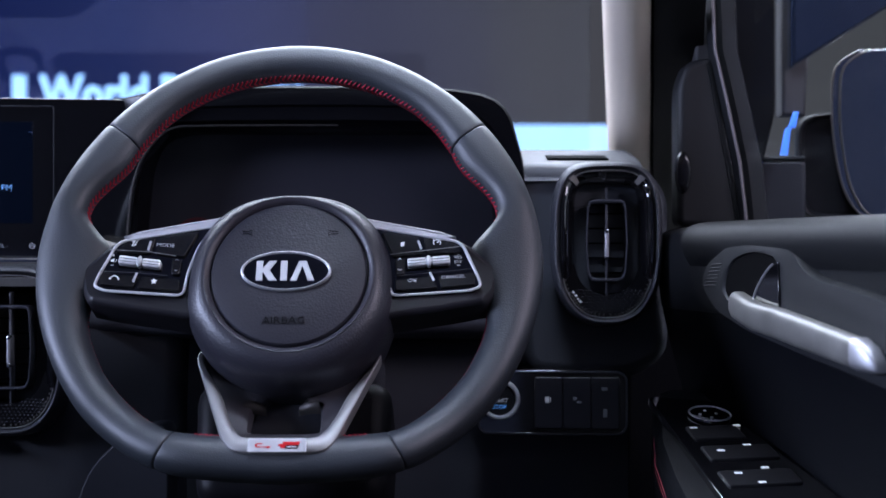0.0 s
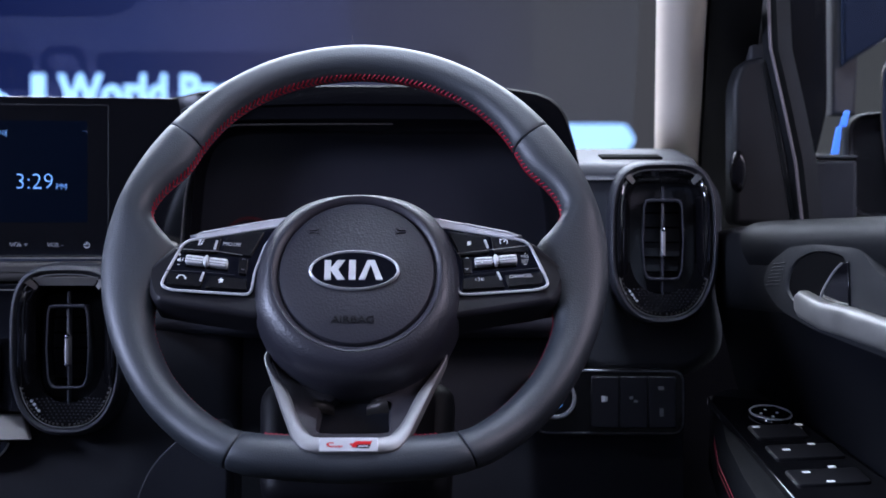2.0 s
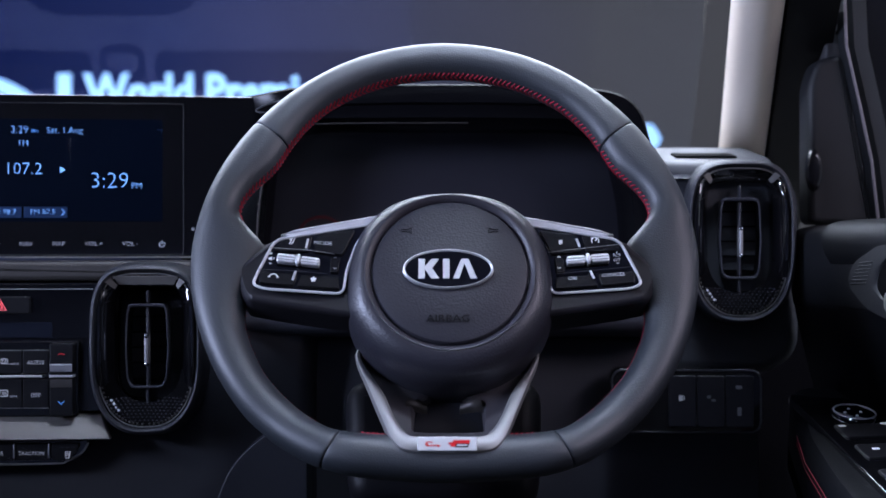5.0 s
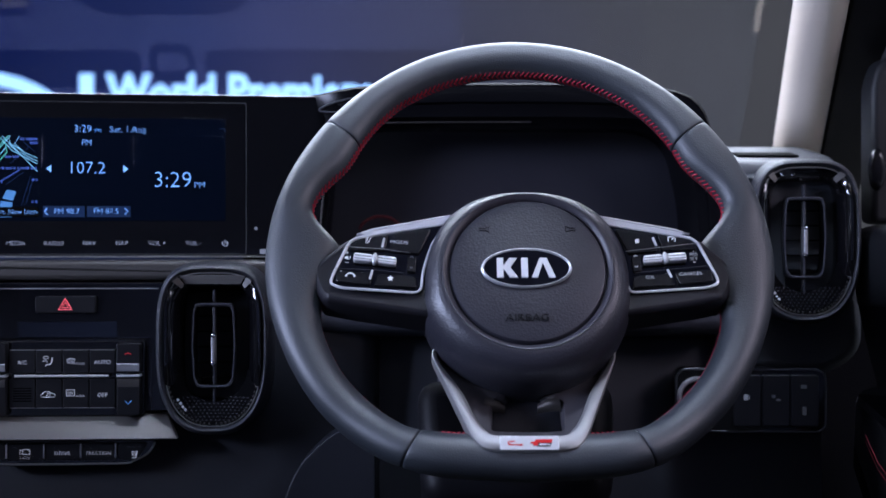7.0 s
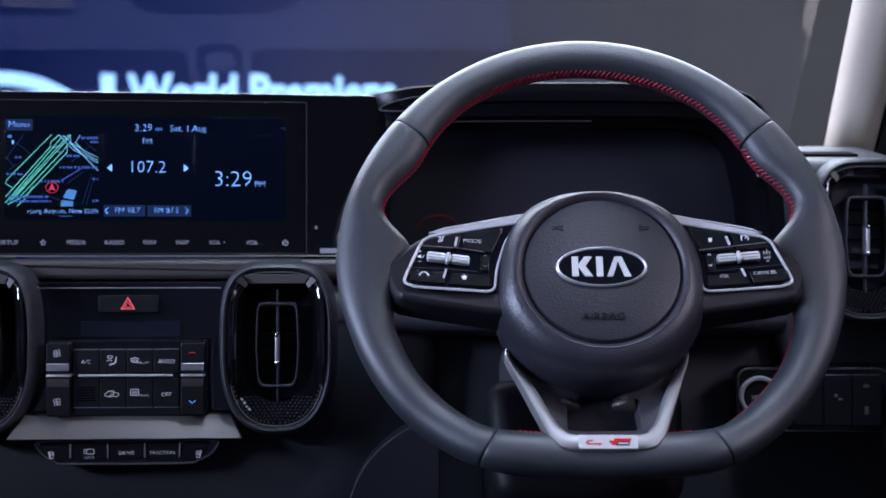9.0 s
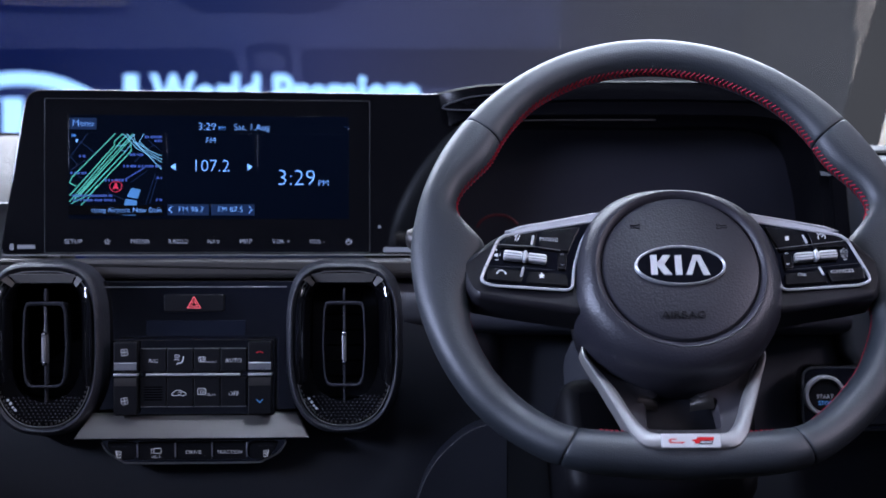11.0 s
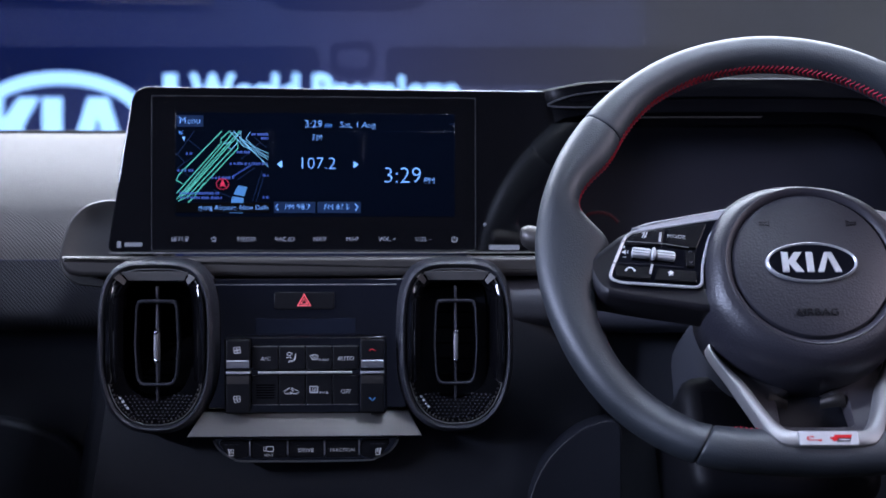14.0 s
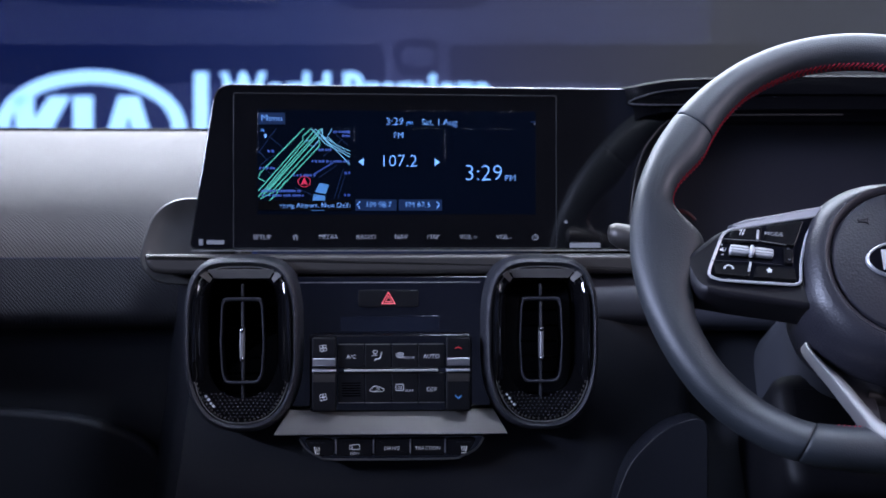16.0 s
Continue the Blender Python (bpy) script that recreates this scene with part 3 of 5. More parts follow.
        lettering("RES", 0.1246, -0.0013, 0.0118, 0.0034, LIT, spoke, bold=-0.00005, wide=1.1)
        lettering("SET", 0.1246, -0.0051, 0.0118, 0.0034, LIT, spoke, bold=-0.00005, wide=1.1)
        for k in range(3):
            part("list_mark", plate([(0.0822 + 0.0005 * k, 0.0066 + 0.0006 * k), (0.0848 + 0.0005 * k, 0.0070 + 0.0006 * k), (0.0848 + 0.0005 * k, 0.0102 + 0.0006 * k), (0.0822 + 0.0005 * k, 0.0098 + 0.0006 * k)], 0.0134 - 0.0003 * k, 0.0139 - 0.0003 * k, 0.0001), LIT if k != 1 else GREYPRINT, spoke)
        part("cruise_mark", tube([(0.1091 + 0.0027 * math.cos(a), 0.0096 + 0.0025 * math.sin(a), top) for a in [radians(-40 + 260 * k / 12) for k in range(13)]], 0.00036, n=5), LIT, spoke)
        part("cruise_mark", tube([(0.1091, 0.0096, top), (0.1104, 0.0110, top)], 0.00045, n=5), LIT, spoke)
        part("cruise_mark", tube([(0.1062, 0.0120, top), (0.1072, 0.0112, top)], 0.00040, n=5), LIT, spoke)
        for y, d in ((-0.0035, 1), (-0.0123, -1)):
            part("arrow_mark", tube([(0.0806, y - d * 0.0006, top), (0.0818, y + d * 0.0006, top), (0.0830, y - d * 0.0006, top)], 0.00030, n=5), LIT, spoke)
        for a, b in (((0.1238, 0.0018), (0.1258, 0.0018)), ((0.1248, 0.0008), (0.1248, 0.0028)), ((0.1238, -0.0077), (0.1258, -0.0077))):
            part("sign_mark", tube([(*a, 0.0117), (*b, 0.0117)], 0.00030, n=5), LIT, spoke)

# foot spoke: dark plate with a slot, silver strip on both sides and along the foot
half_o = [(0.0645, -0.0560, -0.0310), (0.0676, -0.0690, -0.0195), (0.0575, -0.097, -0.005), (0.0480, -0.122, 0.006), (0.0375, -0.1455, 0.015), (0.0225, -0.1525, 0.0168)]
half_i = [(0.0605, -0.0560, -0.0310), (0.0628, -0.0715, -0.0195), (0.0465, -0.100, -0.005), (0.0380, -0.1215, 0.006), (0.0305, -0.1345, 0.012), (0.0205, -0.1405, 0.0165)]
edge_o = [(-x, y, z) for x, y, z in half_o] + half_o[::-1]
edge_i = [(-x, y, z) for x, y, z in half_i] + half_i[::-1]
rings = []
for p, q in zip(smooth_path(edge_o, 5), smooth_path(edge_i, 5)):
    p, q = Vector(p), Vector(q)
    deep = Vector((0, 0, -0.014))
    lift = Vector((0, 0, 0.0012))
    rings.append([p + deep, p - lift * 1.6, p.lerp(q, 0.10) + lift * 0.2, p.lerp(q, 0.3) + lift, p.lerp(q, 0.75) + lift * 0.6, p.lerp(q, 0.93) - lift * 0.4, q - lift * 2.5, q + deep])
part("foot_trim", loft(rings, True, (True, True)), TRIMFOOT, wheel, "satin silver strip round the foot spoke")
hole = round_poly([(-0.0250, -0.1300), (0.0260, -0.1300), (0.0245, -0.1050), (0.0130, -0.1030), (0.0090, -0.0970), (-0.0090, -0.0970), (-0.0130, -0.1030), (-0.0225, -0.1050)], 0.003)
fill = [(-0.0680, -0.055), (-0.0475, -0.1000), (-0.0390, -0.1215), (-0.0310, -0.1350), (-0.0205, -0.1412), (0.0205, -0.1412), (0.0310, -0.1350), (0.0390, -0.1215), (0.0475, -0.1000), (0.0680, -0.055)]
bm = ring(fill, hole, (0, -0.109), ((0, -0.02), (0, -0.001), (0.5, -0.003), (0.85, -0.004), (0.95, -0.007), (1, -0.016)), 96)
for v in bm.verts:
    v.co.z -= 0.40 * (v.co.y + 0.135)
part("foot_plate", bm, FOOTM, wheel, "dark plastic foot spoke with a slot")
for sx in (-1, 1):
    grid = []
    for i in range(7):
        u = i / 6
        row = []
        for j in range(7):
            v = j / 6
            x = sx * (0.0262 - 0.0145 * u + 0.0022 * v * (1 - u)) - 0.0028
            y = -0.1020 - 0.0105 * v - 0.0030 * u + 0.0040 * u * v
            row.append((x, y, -0.0142 + 0.0016 * math.sin(math.pi * v) - 0.0085 * u * u - 0.003 * v * v))
        grid.append(row)
    lip = loft(grid, False)
    bmesh.ops.solidify(lip, geom=lip.faces[:], thickness=0.0012)
    part("slot_lip", lip, LIPM, wheel, "curled satin lip beside the slot")
part("slot_back", plate(round_poly([(-0.034, -0.140), (0.034, -0.140), (0.03, -0.085), (-0.03, -0.085)], 0.004), -0.045, -0.032), SOFT, wheel)
tag = part("foot_badge", plate(rrect(0.0405, 0.0100, 0.001), 0.0, 0.0012, 0.0004), SILVER, wheel, "small bright plate with red and black mark")
tag.matrix_local = pose(-0.0005, -0.1470, 0.0176)
part("mark", plate([(-0.0150, 0.0004), (-0.0138, 0.0014), (-0.0100, 0.0014), (-0.0100, 0.0006), (-0.0134, 0.0006), (-0.0138, -0.0002), (-0.0128, -0.0010), (-0.0100, -0.0010), (-0.0100, -0.0018), (-0.0138, -0.0018), (-0.0150, -0.0008)], 0.0008, 0.0015, 0.0001), REDPAINT, tag)
part("mark", plate([(-0.0096, -0.0010), (-0.0040, -0.0010), (-0.0062, -0.0026), (-0.0070, -0.0018), (-0.0096, -0.0018)], 0.0008, 0.0015, 0.0001), REDPAINT, tag)
part("mark", plate([(0.0010, 0.0008), (0.0034, 0.0008), (0.0044, 0.0024), (0.0160, 0.0024), (0.0148, -0.0008), (0.0060, -0.0008), (0.0052, -0.0022), (0.0026, -0.0022), (0.0022, -0.0006), (0.0006, -0.0006)], 0.0008, 0.0015, 0.0001), REDPAINT, tag)
part("mark", plate([(0.0062, 0.0000), (0.0152, 0.0000), (0.0140, -0.0026), (0.0052, -0.0026)], 0.0010, 0.0017, 0.0001), HARD, tag)
part("mark", box(0.0066, 0.0138, -0.0017, -0.0009, 0.0015, 0.0019, 0.0001), WHITE, tag)

# steering column
column = thing("steering_column", "black plastic steering column shroud behind the wheel", "steering column", pose(-0.1135, 1.016, 0.990, 64.5))
part("shroud", loft([[(x * k, y * k2 - 0.035, z) for x, y in rrect(0.11, 0.10, 0.03)] for k, k2, z in ((0.95, 0.9, -0.062), (1.0, 1.0, -0.08), (1.15, 1.15, -0.2))], True, (True, True)), COLM, column)
part("lower_cover", plate(round_poly([(-0.075, -0.16), (0.07, -0.16), (0.075, -0.06), (-0.08, -0.06)], 0.02), -0.22, -0.085, 0.015), HARD, column)
stalk = part("stalk", tube([(-0.04, 0.02, -0.08), (-0.15, 0.046, -0.085), (-0.185, 0.054, -0.085)], 0.0075, n=12), HARD, column, "stalk with silver end")
part("stalk_end", loft([[(-0.150 - d, 0.0455 + 0.24 * d + r * math.cos(q), -0.085 + r * math.sin(q)) for q in [2 * math.pi * k / 16 for k in range(16)]] for d, r in ((0, 0.0075), (0.003, 0.0098), (0.03, 0.0108), (0.042, 0.0100), (0.047, 0.0070), (0.0485, 0.002))], True, (True, True)), LIPM, stalk)
part("stalk_ring", tube([(-0.166, 0.0495 + 0.0109 * math.cos(q), -0.085 + 0.0109 * math.sin(q)) for q in [2 * math.pi * k / 20 for k in range(20)]], 0.0009, True, 6), SATIN, stalk)

# ---- centre display ----
SCR = pose(-0.485, 1.1985, 1.06, 90, 0, 4.7)
display = thing("infotainment_display", "wide gloss black touch display showing radio, map and clock", "display", SCR)
outl = [(-0.178, -0.0680), (-0.1575, 0.0620), (-0.1540, 0.0705), (-0.1460, 0.0745), (0.2560, 0.0735), (0.2490, 0.0500), (0.2335, 0.0405), (0.2185, 0.0206), (0.2110, -0.0018), (0.2075, -0.0266), (0.2050, -0.0680)]
part("housing", plate(round_poly(outl, 0.007, 5), -0.035, 0.0, 0.0012), GLOSS, display)
part("bezel_line", tube([(x, y, 0.0004) for x, y in rrect(0.2802, 0.1334, 0.002)], 0.00030, True, 5), LINE, display)
part("foot_line", box(-0.176, 0.206, -0.0695, -0.0683, -0.006, 0.0006, 0.0003), DARKMETAL, display)
part("screen", plate(rrect(0.2795, 0.1327, 0.002), -0.002, 0.0003, 0.0002), GLOSS, display)


def ui(x, z):
    return x + 0.485, z - 1.06


def ui_box(name, x0, z0, x1, z1, mat, d=0.0005, r=0.0):
    (a, b), (c, e) = ui(x0, z0), ui(x1, z1)
    return part(name, plate(rrect(c - a, e - b, max(r, 0.0001), (a + c) / 2, (b + e) / 2, 2), 0.0002, d, 0.0001), mat, display)


def ui_text(t, x, z, size, mat, align="CENTER", wide=1.0):
    a, b = ui(x, z)
    return lettering(t, a, b, 0.0009, size, mat, display, align, wide=wide, bold=-0.020 * size)


ui_box("picture_area", -0.6047, 1.0225, -0.3630, 1.1125, UI_TILE, 0.0004)
ui_box("title_tile", -0.6035, 1.1000, -0.5810, 1.1100, UI_DIM, 0.0006)
ui_box("map_tile", -0.6047, 1.0234, -0.5245, 1.0972, UI_TILE, 0.0006)
ui_box("radio_tile", -0.5215, 1.0365, -0.4450, 1.0972, UI_TILE, 0.0006)
ui_box("clock_tile", -0.4430, 1.0230, -0.3632, 1.0972, UI_TILE, 0.0006)
for x0, x1 in ((-0.5205, -0.4850), (-0.4830, -0.4455)):
    ui_box("preset_tile", x0, 1.0258, x1, 1.0355, UI_DIM, 0.0007)
ui_text("Menu", -0.5925, 1.1052, 0.0082, UI_WHITE)
ui_text("3:29", -0.4865, 1.1028, 0.0092, UI_WHITE)
ui_text("PM", -0.4735, 1.1015, 0.0048, UI_BLUE)
ui_text("Sat, 1.Aug", -0.4478, 1.1025, 0.0078, UI_WHITE)
ui_text("FM", -0.4831, 1.0909, 0.0072, UI_WHITE)
ui_text("107.2", -0.4831, 1.0685, 0.0150, UI_WHITE)
ui_text("3:29", -0.4090, 1.0582, 0.0200, UI_WHITE)
ui_text("PM", -0.3855, 1.0540, 0.0078, UI_WHITE)
ui_text("FM 98.7", -0.5002, 1.0308, 0.0068, UI_WHITE)
ui_text("FM 87.5", -0.4665, 1.0308, 0.0068, UI_WHITE)
for x, s in ((-0.5157, -1), (-0.4495, 1)):
    a, b = ui(x, 1.0680)
    part("arrow", plate([(a + s * 0.0022, b), (a - s * 0.0022, b + 0.0033), (a - s * 0.0022, b - 0.0033)][::s], 0.0003, 0.001, 0.0001), UI_WHITE, display)
for x, s in ((-0.5180, -1), (-0.4490, 1)):
    a, b = ui(x, 1.0308)
    part("chevron", tube([(a - s * 0.0012, b + 0.0028, 0.001), (a + s * 0.0012, b, 0.001), (a - s * 0.0012, b - 0.0028, 0.001)], 0.0004, n=5), UI_WHITE, display)
for t, x in (("SETUP", -0.6009), ("MEDIA", -0.5440), ("RADIO", -0.5113), ("NAV", -0.4810), ("MAP", -0.4530), ("VOL +", -0.4225), ("VOL -", -0.3910)):
    ui_text(t, x, 1.0029, 0.0056, UI_KEY)
sx, sy = ui(-0.5722, 1.0029)
part("star_icon", tube([(sx + (0.0027 if k % 2 == 0 else 0.0012) * math.sin(math.pi * k / 5), sy + (0.0027 if k % 2 == 0 else 0.0012) * math.cos(math.pi * k / 5), 0.0009) for k in range(10)], 0.00028, True, 5), UI_KEY, display)
sx, sy = ui(-0.3635, 1.0027)
part("power_icon", tube([(sx + 0.0023 * math.sin(q), sy + 0.0023 * math.cos(q), 0.0009) for q in [radians(40 + 280 * k / 14) for k in range(15)]], 0.00032, False, 5), UI_KEY, display)
part("power_icon", tube([(sx, sy, 0.0009), (sx, sy + 0.0030, 0.0009)], 0.00032, False, 5), UI_KEY, display)
sx, sy = ui(-0.3655, 1.1025)
part("link_icon", tube([(sx - 0.002, sy + 0.001, 0.0009), (sx + 0.0018, sy + 0.001, 0.0009), (sx + 0.0018, sy - 0.0012, 0.0009)], 0.0004, False, 5), UI_DIM, display)
# the map: dark ground, thick green and blue roads, a block of water, a red marker
a0, b0 = ui(-0.6047, 1.0234)
UI_ROAD = material("display_pale_road", (0.16, 0.42, 0.60), 0.5, vary=0, emit=0.45)
W, H = 0.0802, 0.0738
random.seed(5)


def road_path(pts, r, mat, z=0.0010):
    """A road of the map: an even line through points given as shares of the tile's width and height."""
    part("road", tube([(a0 + W * min(max(x, 0.01), 0.99), b0 + H * min(max(y, 0.01), 0.99), z) for x, y in pts], r, n=4, flat=0.3), mat, display)


for pts in ([(0.495, 0.99), (0.03, 0.47), (0.01, 0.41), (0.08, 0.37)], [(0.575, 0.99), (0.485, 0.90), (0.485, 0.85), (0.01, 0.26)], [(0.61, 0.97), (0.01, 0.19)], [(0.68, 0.99), (0.06, 0.23)],
            [(0.655, 0.90), (0.665, 0.79), (0.23, 0.28), (0.03, 0.17)], [(0.60, 0.78), (0.16, 0.26)], [(0.65, 0.92), (0.10, 0.24)], [(0.44, 0.66), (0.05, 0.20)], [(0.30, 0.38), (0.20, 0.22), (0.10, 0.12)]):
    road_path(pts, 0.00042, UI_GREEN)
for pts in ([(0.575, 0.99), (0.72, 0.82), (0.99, 0.66)], [(0.615, 0.99), (0.78, 0.81), (0.99, 0.69)], [(0.68, 0.90), (0.84, 0.74), (0.99, 0.57)], [(0.69, 0.99), (0.70, 0.90), (0.84, 0.81)], [(0.80, 0.99), (0.75, 0.90), (0.84, 0.80), (0.99, 0.73)], [(0.55, 0.80), (0.60, 0.78), (0.66, 0.86)], [(0.70, 0.99), (0.60, 0.86), (0.50, 0.84)]):
    road_path(pts, 0.00030, UI_ROAD)
for pts in ([(0.01, 0.70), (0.20, 0.99)], [(0.01, 0.73), (0.10, 0.62), (0.18, 0.68)], [(0.10, 0.62), (0.02, 0.55)], [(0.92, 0.52), (0.82, 0.17)], [(0.95, 0.50), (0.86, 0.17)], [(0.08, 0.52), (0.14, 0.46), (0.22, 0.49)], [(0.62, 0.46), (0.80, 0.60)], [(0.66, 0.42), (0.84, 0.56)], [(0.40, 0.30), (0.62, 0.20)], [(0.70, 0.66), (0.90, 0.86)], [(0.84, 0.92), (0.97, 0.80)], [(0.12, 0.90), (0.30, 0.74)]):
    road_path(pts, 0.00022, UI_DIM)
for k in range(7):
    road_path([(0.60 + 0.03 * k, 0.45 + 0.020 * k), (0.625 + 0.03 * k, 0.475 + 0.020 * k)], 0.00050, MAPTEXT)
for poly in ([(0.665, 0.355), (0.765, 0.335), (0.73, 0.225), (0.615, 0.250)], [(0.60, 0.225), (0.725, 0.205), (0.715, 0.03), (0.57, 0.03)]):
    part("lake", plate(round_poly([(a0 + W * x, b0 + H * y) for x, y in poly], 0.001), 0.0006, 0.0009, 0.0001), UI_LAKE, display)
part("marker_ring", tube([(a0 + W * (0.50 + 0.065 * math.cos(q)), b0 + H * (0.37 + 0.062 * math.sin(q)), 0.0012) for q in [2 * math.pi * k / 20 for k in range(20)]], 0.0003, True, 5), UI_RED, display)
part("marker", plate([(a0 + W * x, b0 + H * y) for x, y in ((0.50, 0.43), (0.465, 0.33), (0.50, 0.35), (0.535, 0.33))], 0.0008, 0.0014, 0.0001), UI_RED, display)
ui_box("caption_bar", -0.6045, 1.0262, -0.5247, 1.0345, VOID, 0.0012)
random.seed(11)
for x, y, w in ((0.15, 0.725, 0.08), (0.11, 0.527, 0.18), (0.78, 0.61, 0.40), (0.50, 0.445, 0.24), (0.25, 0.262, 0.42), (0.27, 0.210, 0.44), (0.90, 0.955, 0.18), (0.95, 0.910, 0.08), (0.96, 0.473, 0.06), (0.96, 0.215, 0.06), (0.72, 0.745, 0.14)):
    left = x - w / 2
    while left < x + w / 2 - 0.01:
        wide = min(random.uniform(0.014, 0.030), x + w / 2 - left)
        ui_box("place_name", -0.6047 + W * left, 1.0234 + H * y - 0.0011, -0.6047 + W * (left + wide), 1.0234 + H * y + 0.0009, MAPTEXT, 0.0012)
        left += wide + random.choice((0.006, 0.006, 0.018))
lettering("N", a0 + W * 0.055, b0 + H * 0.965, 0.0012, 0.0040, UI_BLUE, display)
part("north_arrow", plate([(a0 + W * 0.088, b0 + H * 0.87), (a0 + W * 0.074, b0 + H * 0.92), (a0 + W * 0.102, b0 + H * 0.92)], 0.0006, 0.0012, 0.0001), UI_WHITE, display)
lettering("rjung Airport, New Delh", *ui(-0.5250, 1.0302), 0.0016, 0.0060, UI_WHITE, display, "RIGHT", bold=-0.0001)
# maker's marks as plain bars
for x0, x1, z, h, mt in ((-0.6480, -0.6330, 0.9985, 0.0036, MARKM), (-0.6545, -0.6510, 0.9985, 0.0056, MARKM), (-0.3330, -0.3060, 0.9957, 0.0044, MARKM)):
    ui_box("maker_mark", x0, z - h / 2, x1, z + h / 2, mt, 0.0012, 0.0008)
part("sensor_dot", tube([(*ui(-0.3365, 1.0160), 0.0), (*ui(-0.3365, 1.0160), 0.0008)], 0.0015, n=12), GREYPRINT, display)

# ---- centre stack ----
STACK = pose(-0.4865, 1.13, 0.91, 90, 0, 2.2)
stack = thing("climate_panel", "gloss black climate control panel with silver shelf", "control panel", STACK)
part("panel", plate(rrect(0.168, 0.125, 0.004, -0.001, -0.003), -0.045, -0.031, 0.001), GLOSS, stack)
part("chrome_line", box(-0.079, 0.074, 0.0540, 0.0549, -0.032, -0.0295, 0.0003), SATIN, stack)
hz = part("hazard_switch", plate(rrect(0.0505, 0.0145, 0.0022, -0.0031, 0.0410), -0.034, -0.0265, 0.0009), BUTTON, stack, "hazard switch with red triangle")
tri = [(-0.0031 + 0.0062 * math.sin(2 * math.pi * k / 3), 0.0400 + 0.0062 * math.cos(2 * math.pi * k / 3)) for k in range(3)][::-1]
part("triangle", tube([(x, y, -0.0263) for x, y in tri], 0.0008, True, 5), material("lit_red", (0.95, 0.14, 0.18), 0.4, emit=0.55, vary=0), hz)
part("triangle", tube([(-0.0031 + (x + 0.0031) * 0.5, 0.0400 + (y - 0.04) * 0.5, -0.0263) for x, y in tri], 0.0006, True, 5), MATS["lit_red"], hz)
part("readout", plate(rrect(0.0835, 0.0132, 0.0006, -0.0022, 0.0197), -0.032, -0.0305, 0.0003), material("smoked_readout", (0.007, 0.009, 0.016), 0.16, vary=0, coat=1.0), stack, "unlit smoked readout")
# Metal slivers paint the highlights on the edges of the climate keys.
for i in range(4):
    for y in (0.0042, -0.0437):
        part("key_glint", box(-0.0440 + i * 0.0220, -0.0236 + i * 0.0220, y - 0.0003, y + 0.0003, -0.0075, -0.0060, 0.0001), DARKMETAL, stack)
part("bed", plate(rrect(0.134, 0.064, 0.003, -0.001, -0.0200), -0.035, -0.012, 0.0015), GLOSS, stack)
for cx, cols in ((-0.0558, None), (0.0540, None)):
    for y0, y1, up in ((-0.0145, 0.0100, True), (-0.0500, -0.0190, False)):
        rk = part("rocker", plate(rrect(0.0195, y1 - y0, 0.0016, cx, (y0 + y1) / 2), -0.014, -0.002, 0.0012), BUTTON, stack)
        if up:
            part("rocker_edge", loft([[(x, y, z) for x in (cx - 0.0092, cx + 0.0092)] for y, z in ((y0 + 0.0078, -0.0020), (y0 + 0.0068, -0.0012), (y0 + 0.0020, -0.0014), (y0 + 0.0004, -0.0030))], False), SATIN, rk, "satin lower edge")
    part("rocker_edge", loft([[(x, y, z) for x in (cx - 0.0090, cx + 0.0090)] for y, z in ((-0.0184, -0.0040), (-0.0196, -0.0018), (-0.0225, -0.0014), (-0.0262, -0.0019))], False), LIPM, rk, "satin upper edge")
    part("rocker_bar", box(cx - 0.0097, cx + 0.0097, -0.0180, -0.0160, -0.012, -0.0006, 0.0006), SILVER, stack)
for j, (y0, y1) in enumerate(((-0.0150, 0.0044), (-0.0435, -0.0195))):
    for i in range(4):
        x0 = -0.0445 + i * 0.0220
        part("button", plate(rrect(0.0214, y1 - y0, 0.0008, x0 + 0.0107, (y0 + y1) / 2), -0.014, -0.006, 0.0007), BUTTON, stack)
part("chrome_bar", tube([(-0.0395, -0.0172, -0.0048), (0.0375, -0.0172, -0.0048)], 0.0012, n=8), SILVER, stack, "bright bar between the key rows")
lettering("A/C", -0.0337, -0.0060, -0.0058, 0.0049, KEYLIT, stack, bold=-0.00005)
lettering("AUTO", 0.0322, -0.0060, -0.0058, 0.0049, KEYLIT, stack, bold=-0.00005)
lettering("OFF", 0.0322, -0.0332, -0.0058, 0.0049, KEYLIT, stack, bold=-0.00005)
lettering("FRONT", 0.0135, -0.0070, -0.0058, 0.0030, KEYLIT, stack, bold=-0.00006)
lettering("REAR", 0.0140, -0.0340, -0.0058, 0.0030, KEYLIT, stack, bold=-0.00006)
for k in range(6):
    part("grille_slot", box(-0.0412, -0.0262, -0.0385 + k * 0.0021, -0.0374 + k * 0.0021, -0.0062, -0.0057, 0.0002), VOID, stack)


def mark(pts, m, parent, r=0.0005, closed=False, z=-0.0057, name="key_mark"):
    return part(name, tube([(x, y, z) for x, y in pts], r, closed, 5), m, parent)


for cy in (0.0015, -0.0385):
    for k in range(4):
        a = math.pi / 4 + math.pi / 2 * k + 0.2
        mark(oval(-0.0565 + 0.0018 * math.cos(a), cy + 0.0018 * math.sin(a), 0.0014, 0.0014, 10), KEYLIT, stack, 0.00022, True, -0.0018)
mark([(0.0512, 0.0008), (0.0540, 0.0020), (0.0568, 0.0008)], material("dim_red_print", (0.45, 0.02, 0.03), 0.4, emit=0.15, vary=0), stack, 0.0005, z=-0.0018)
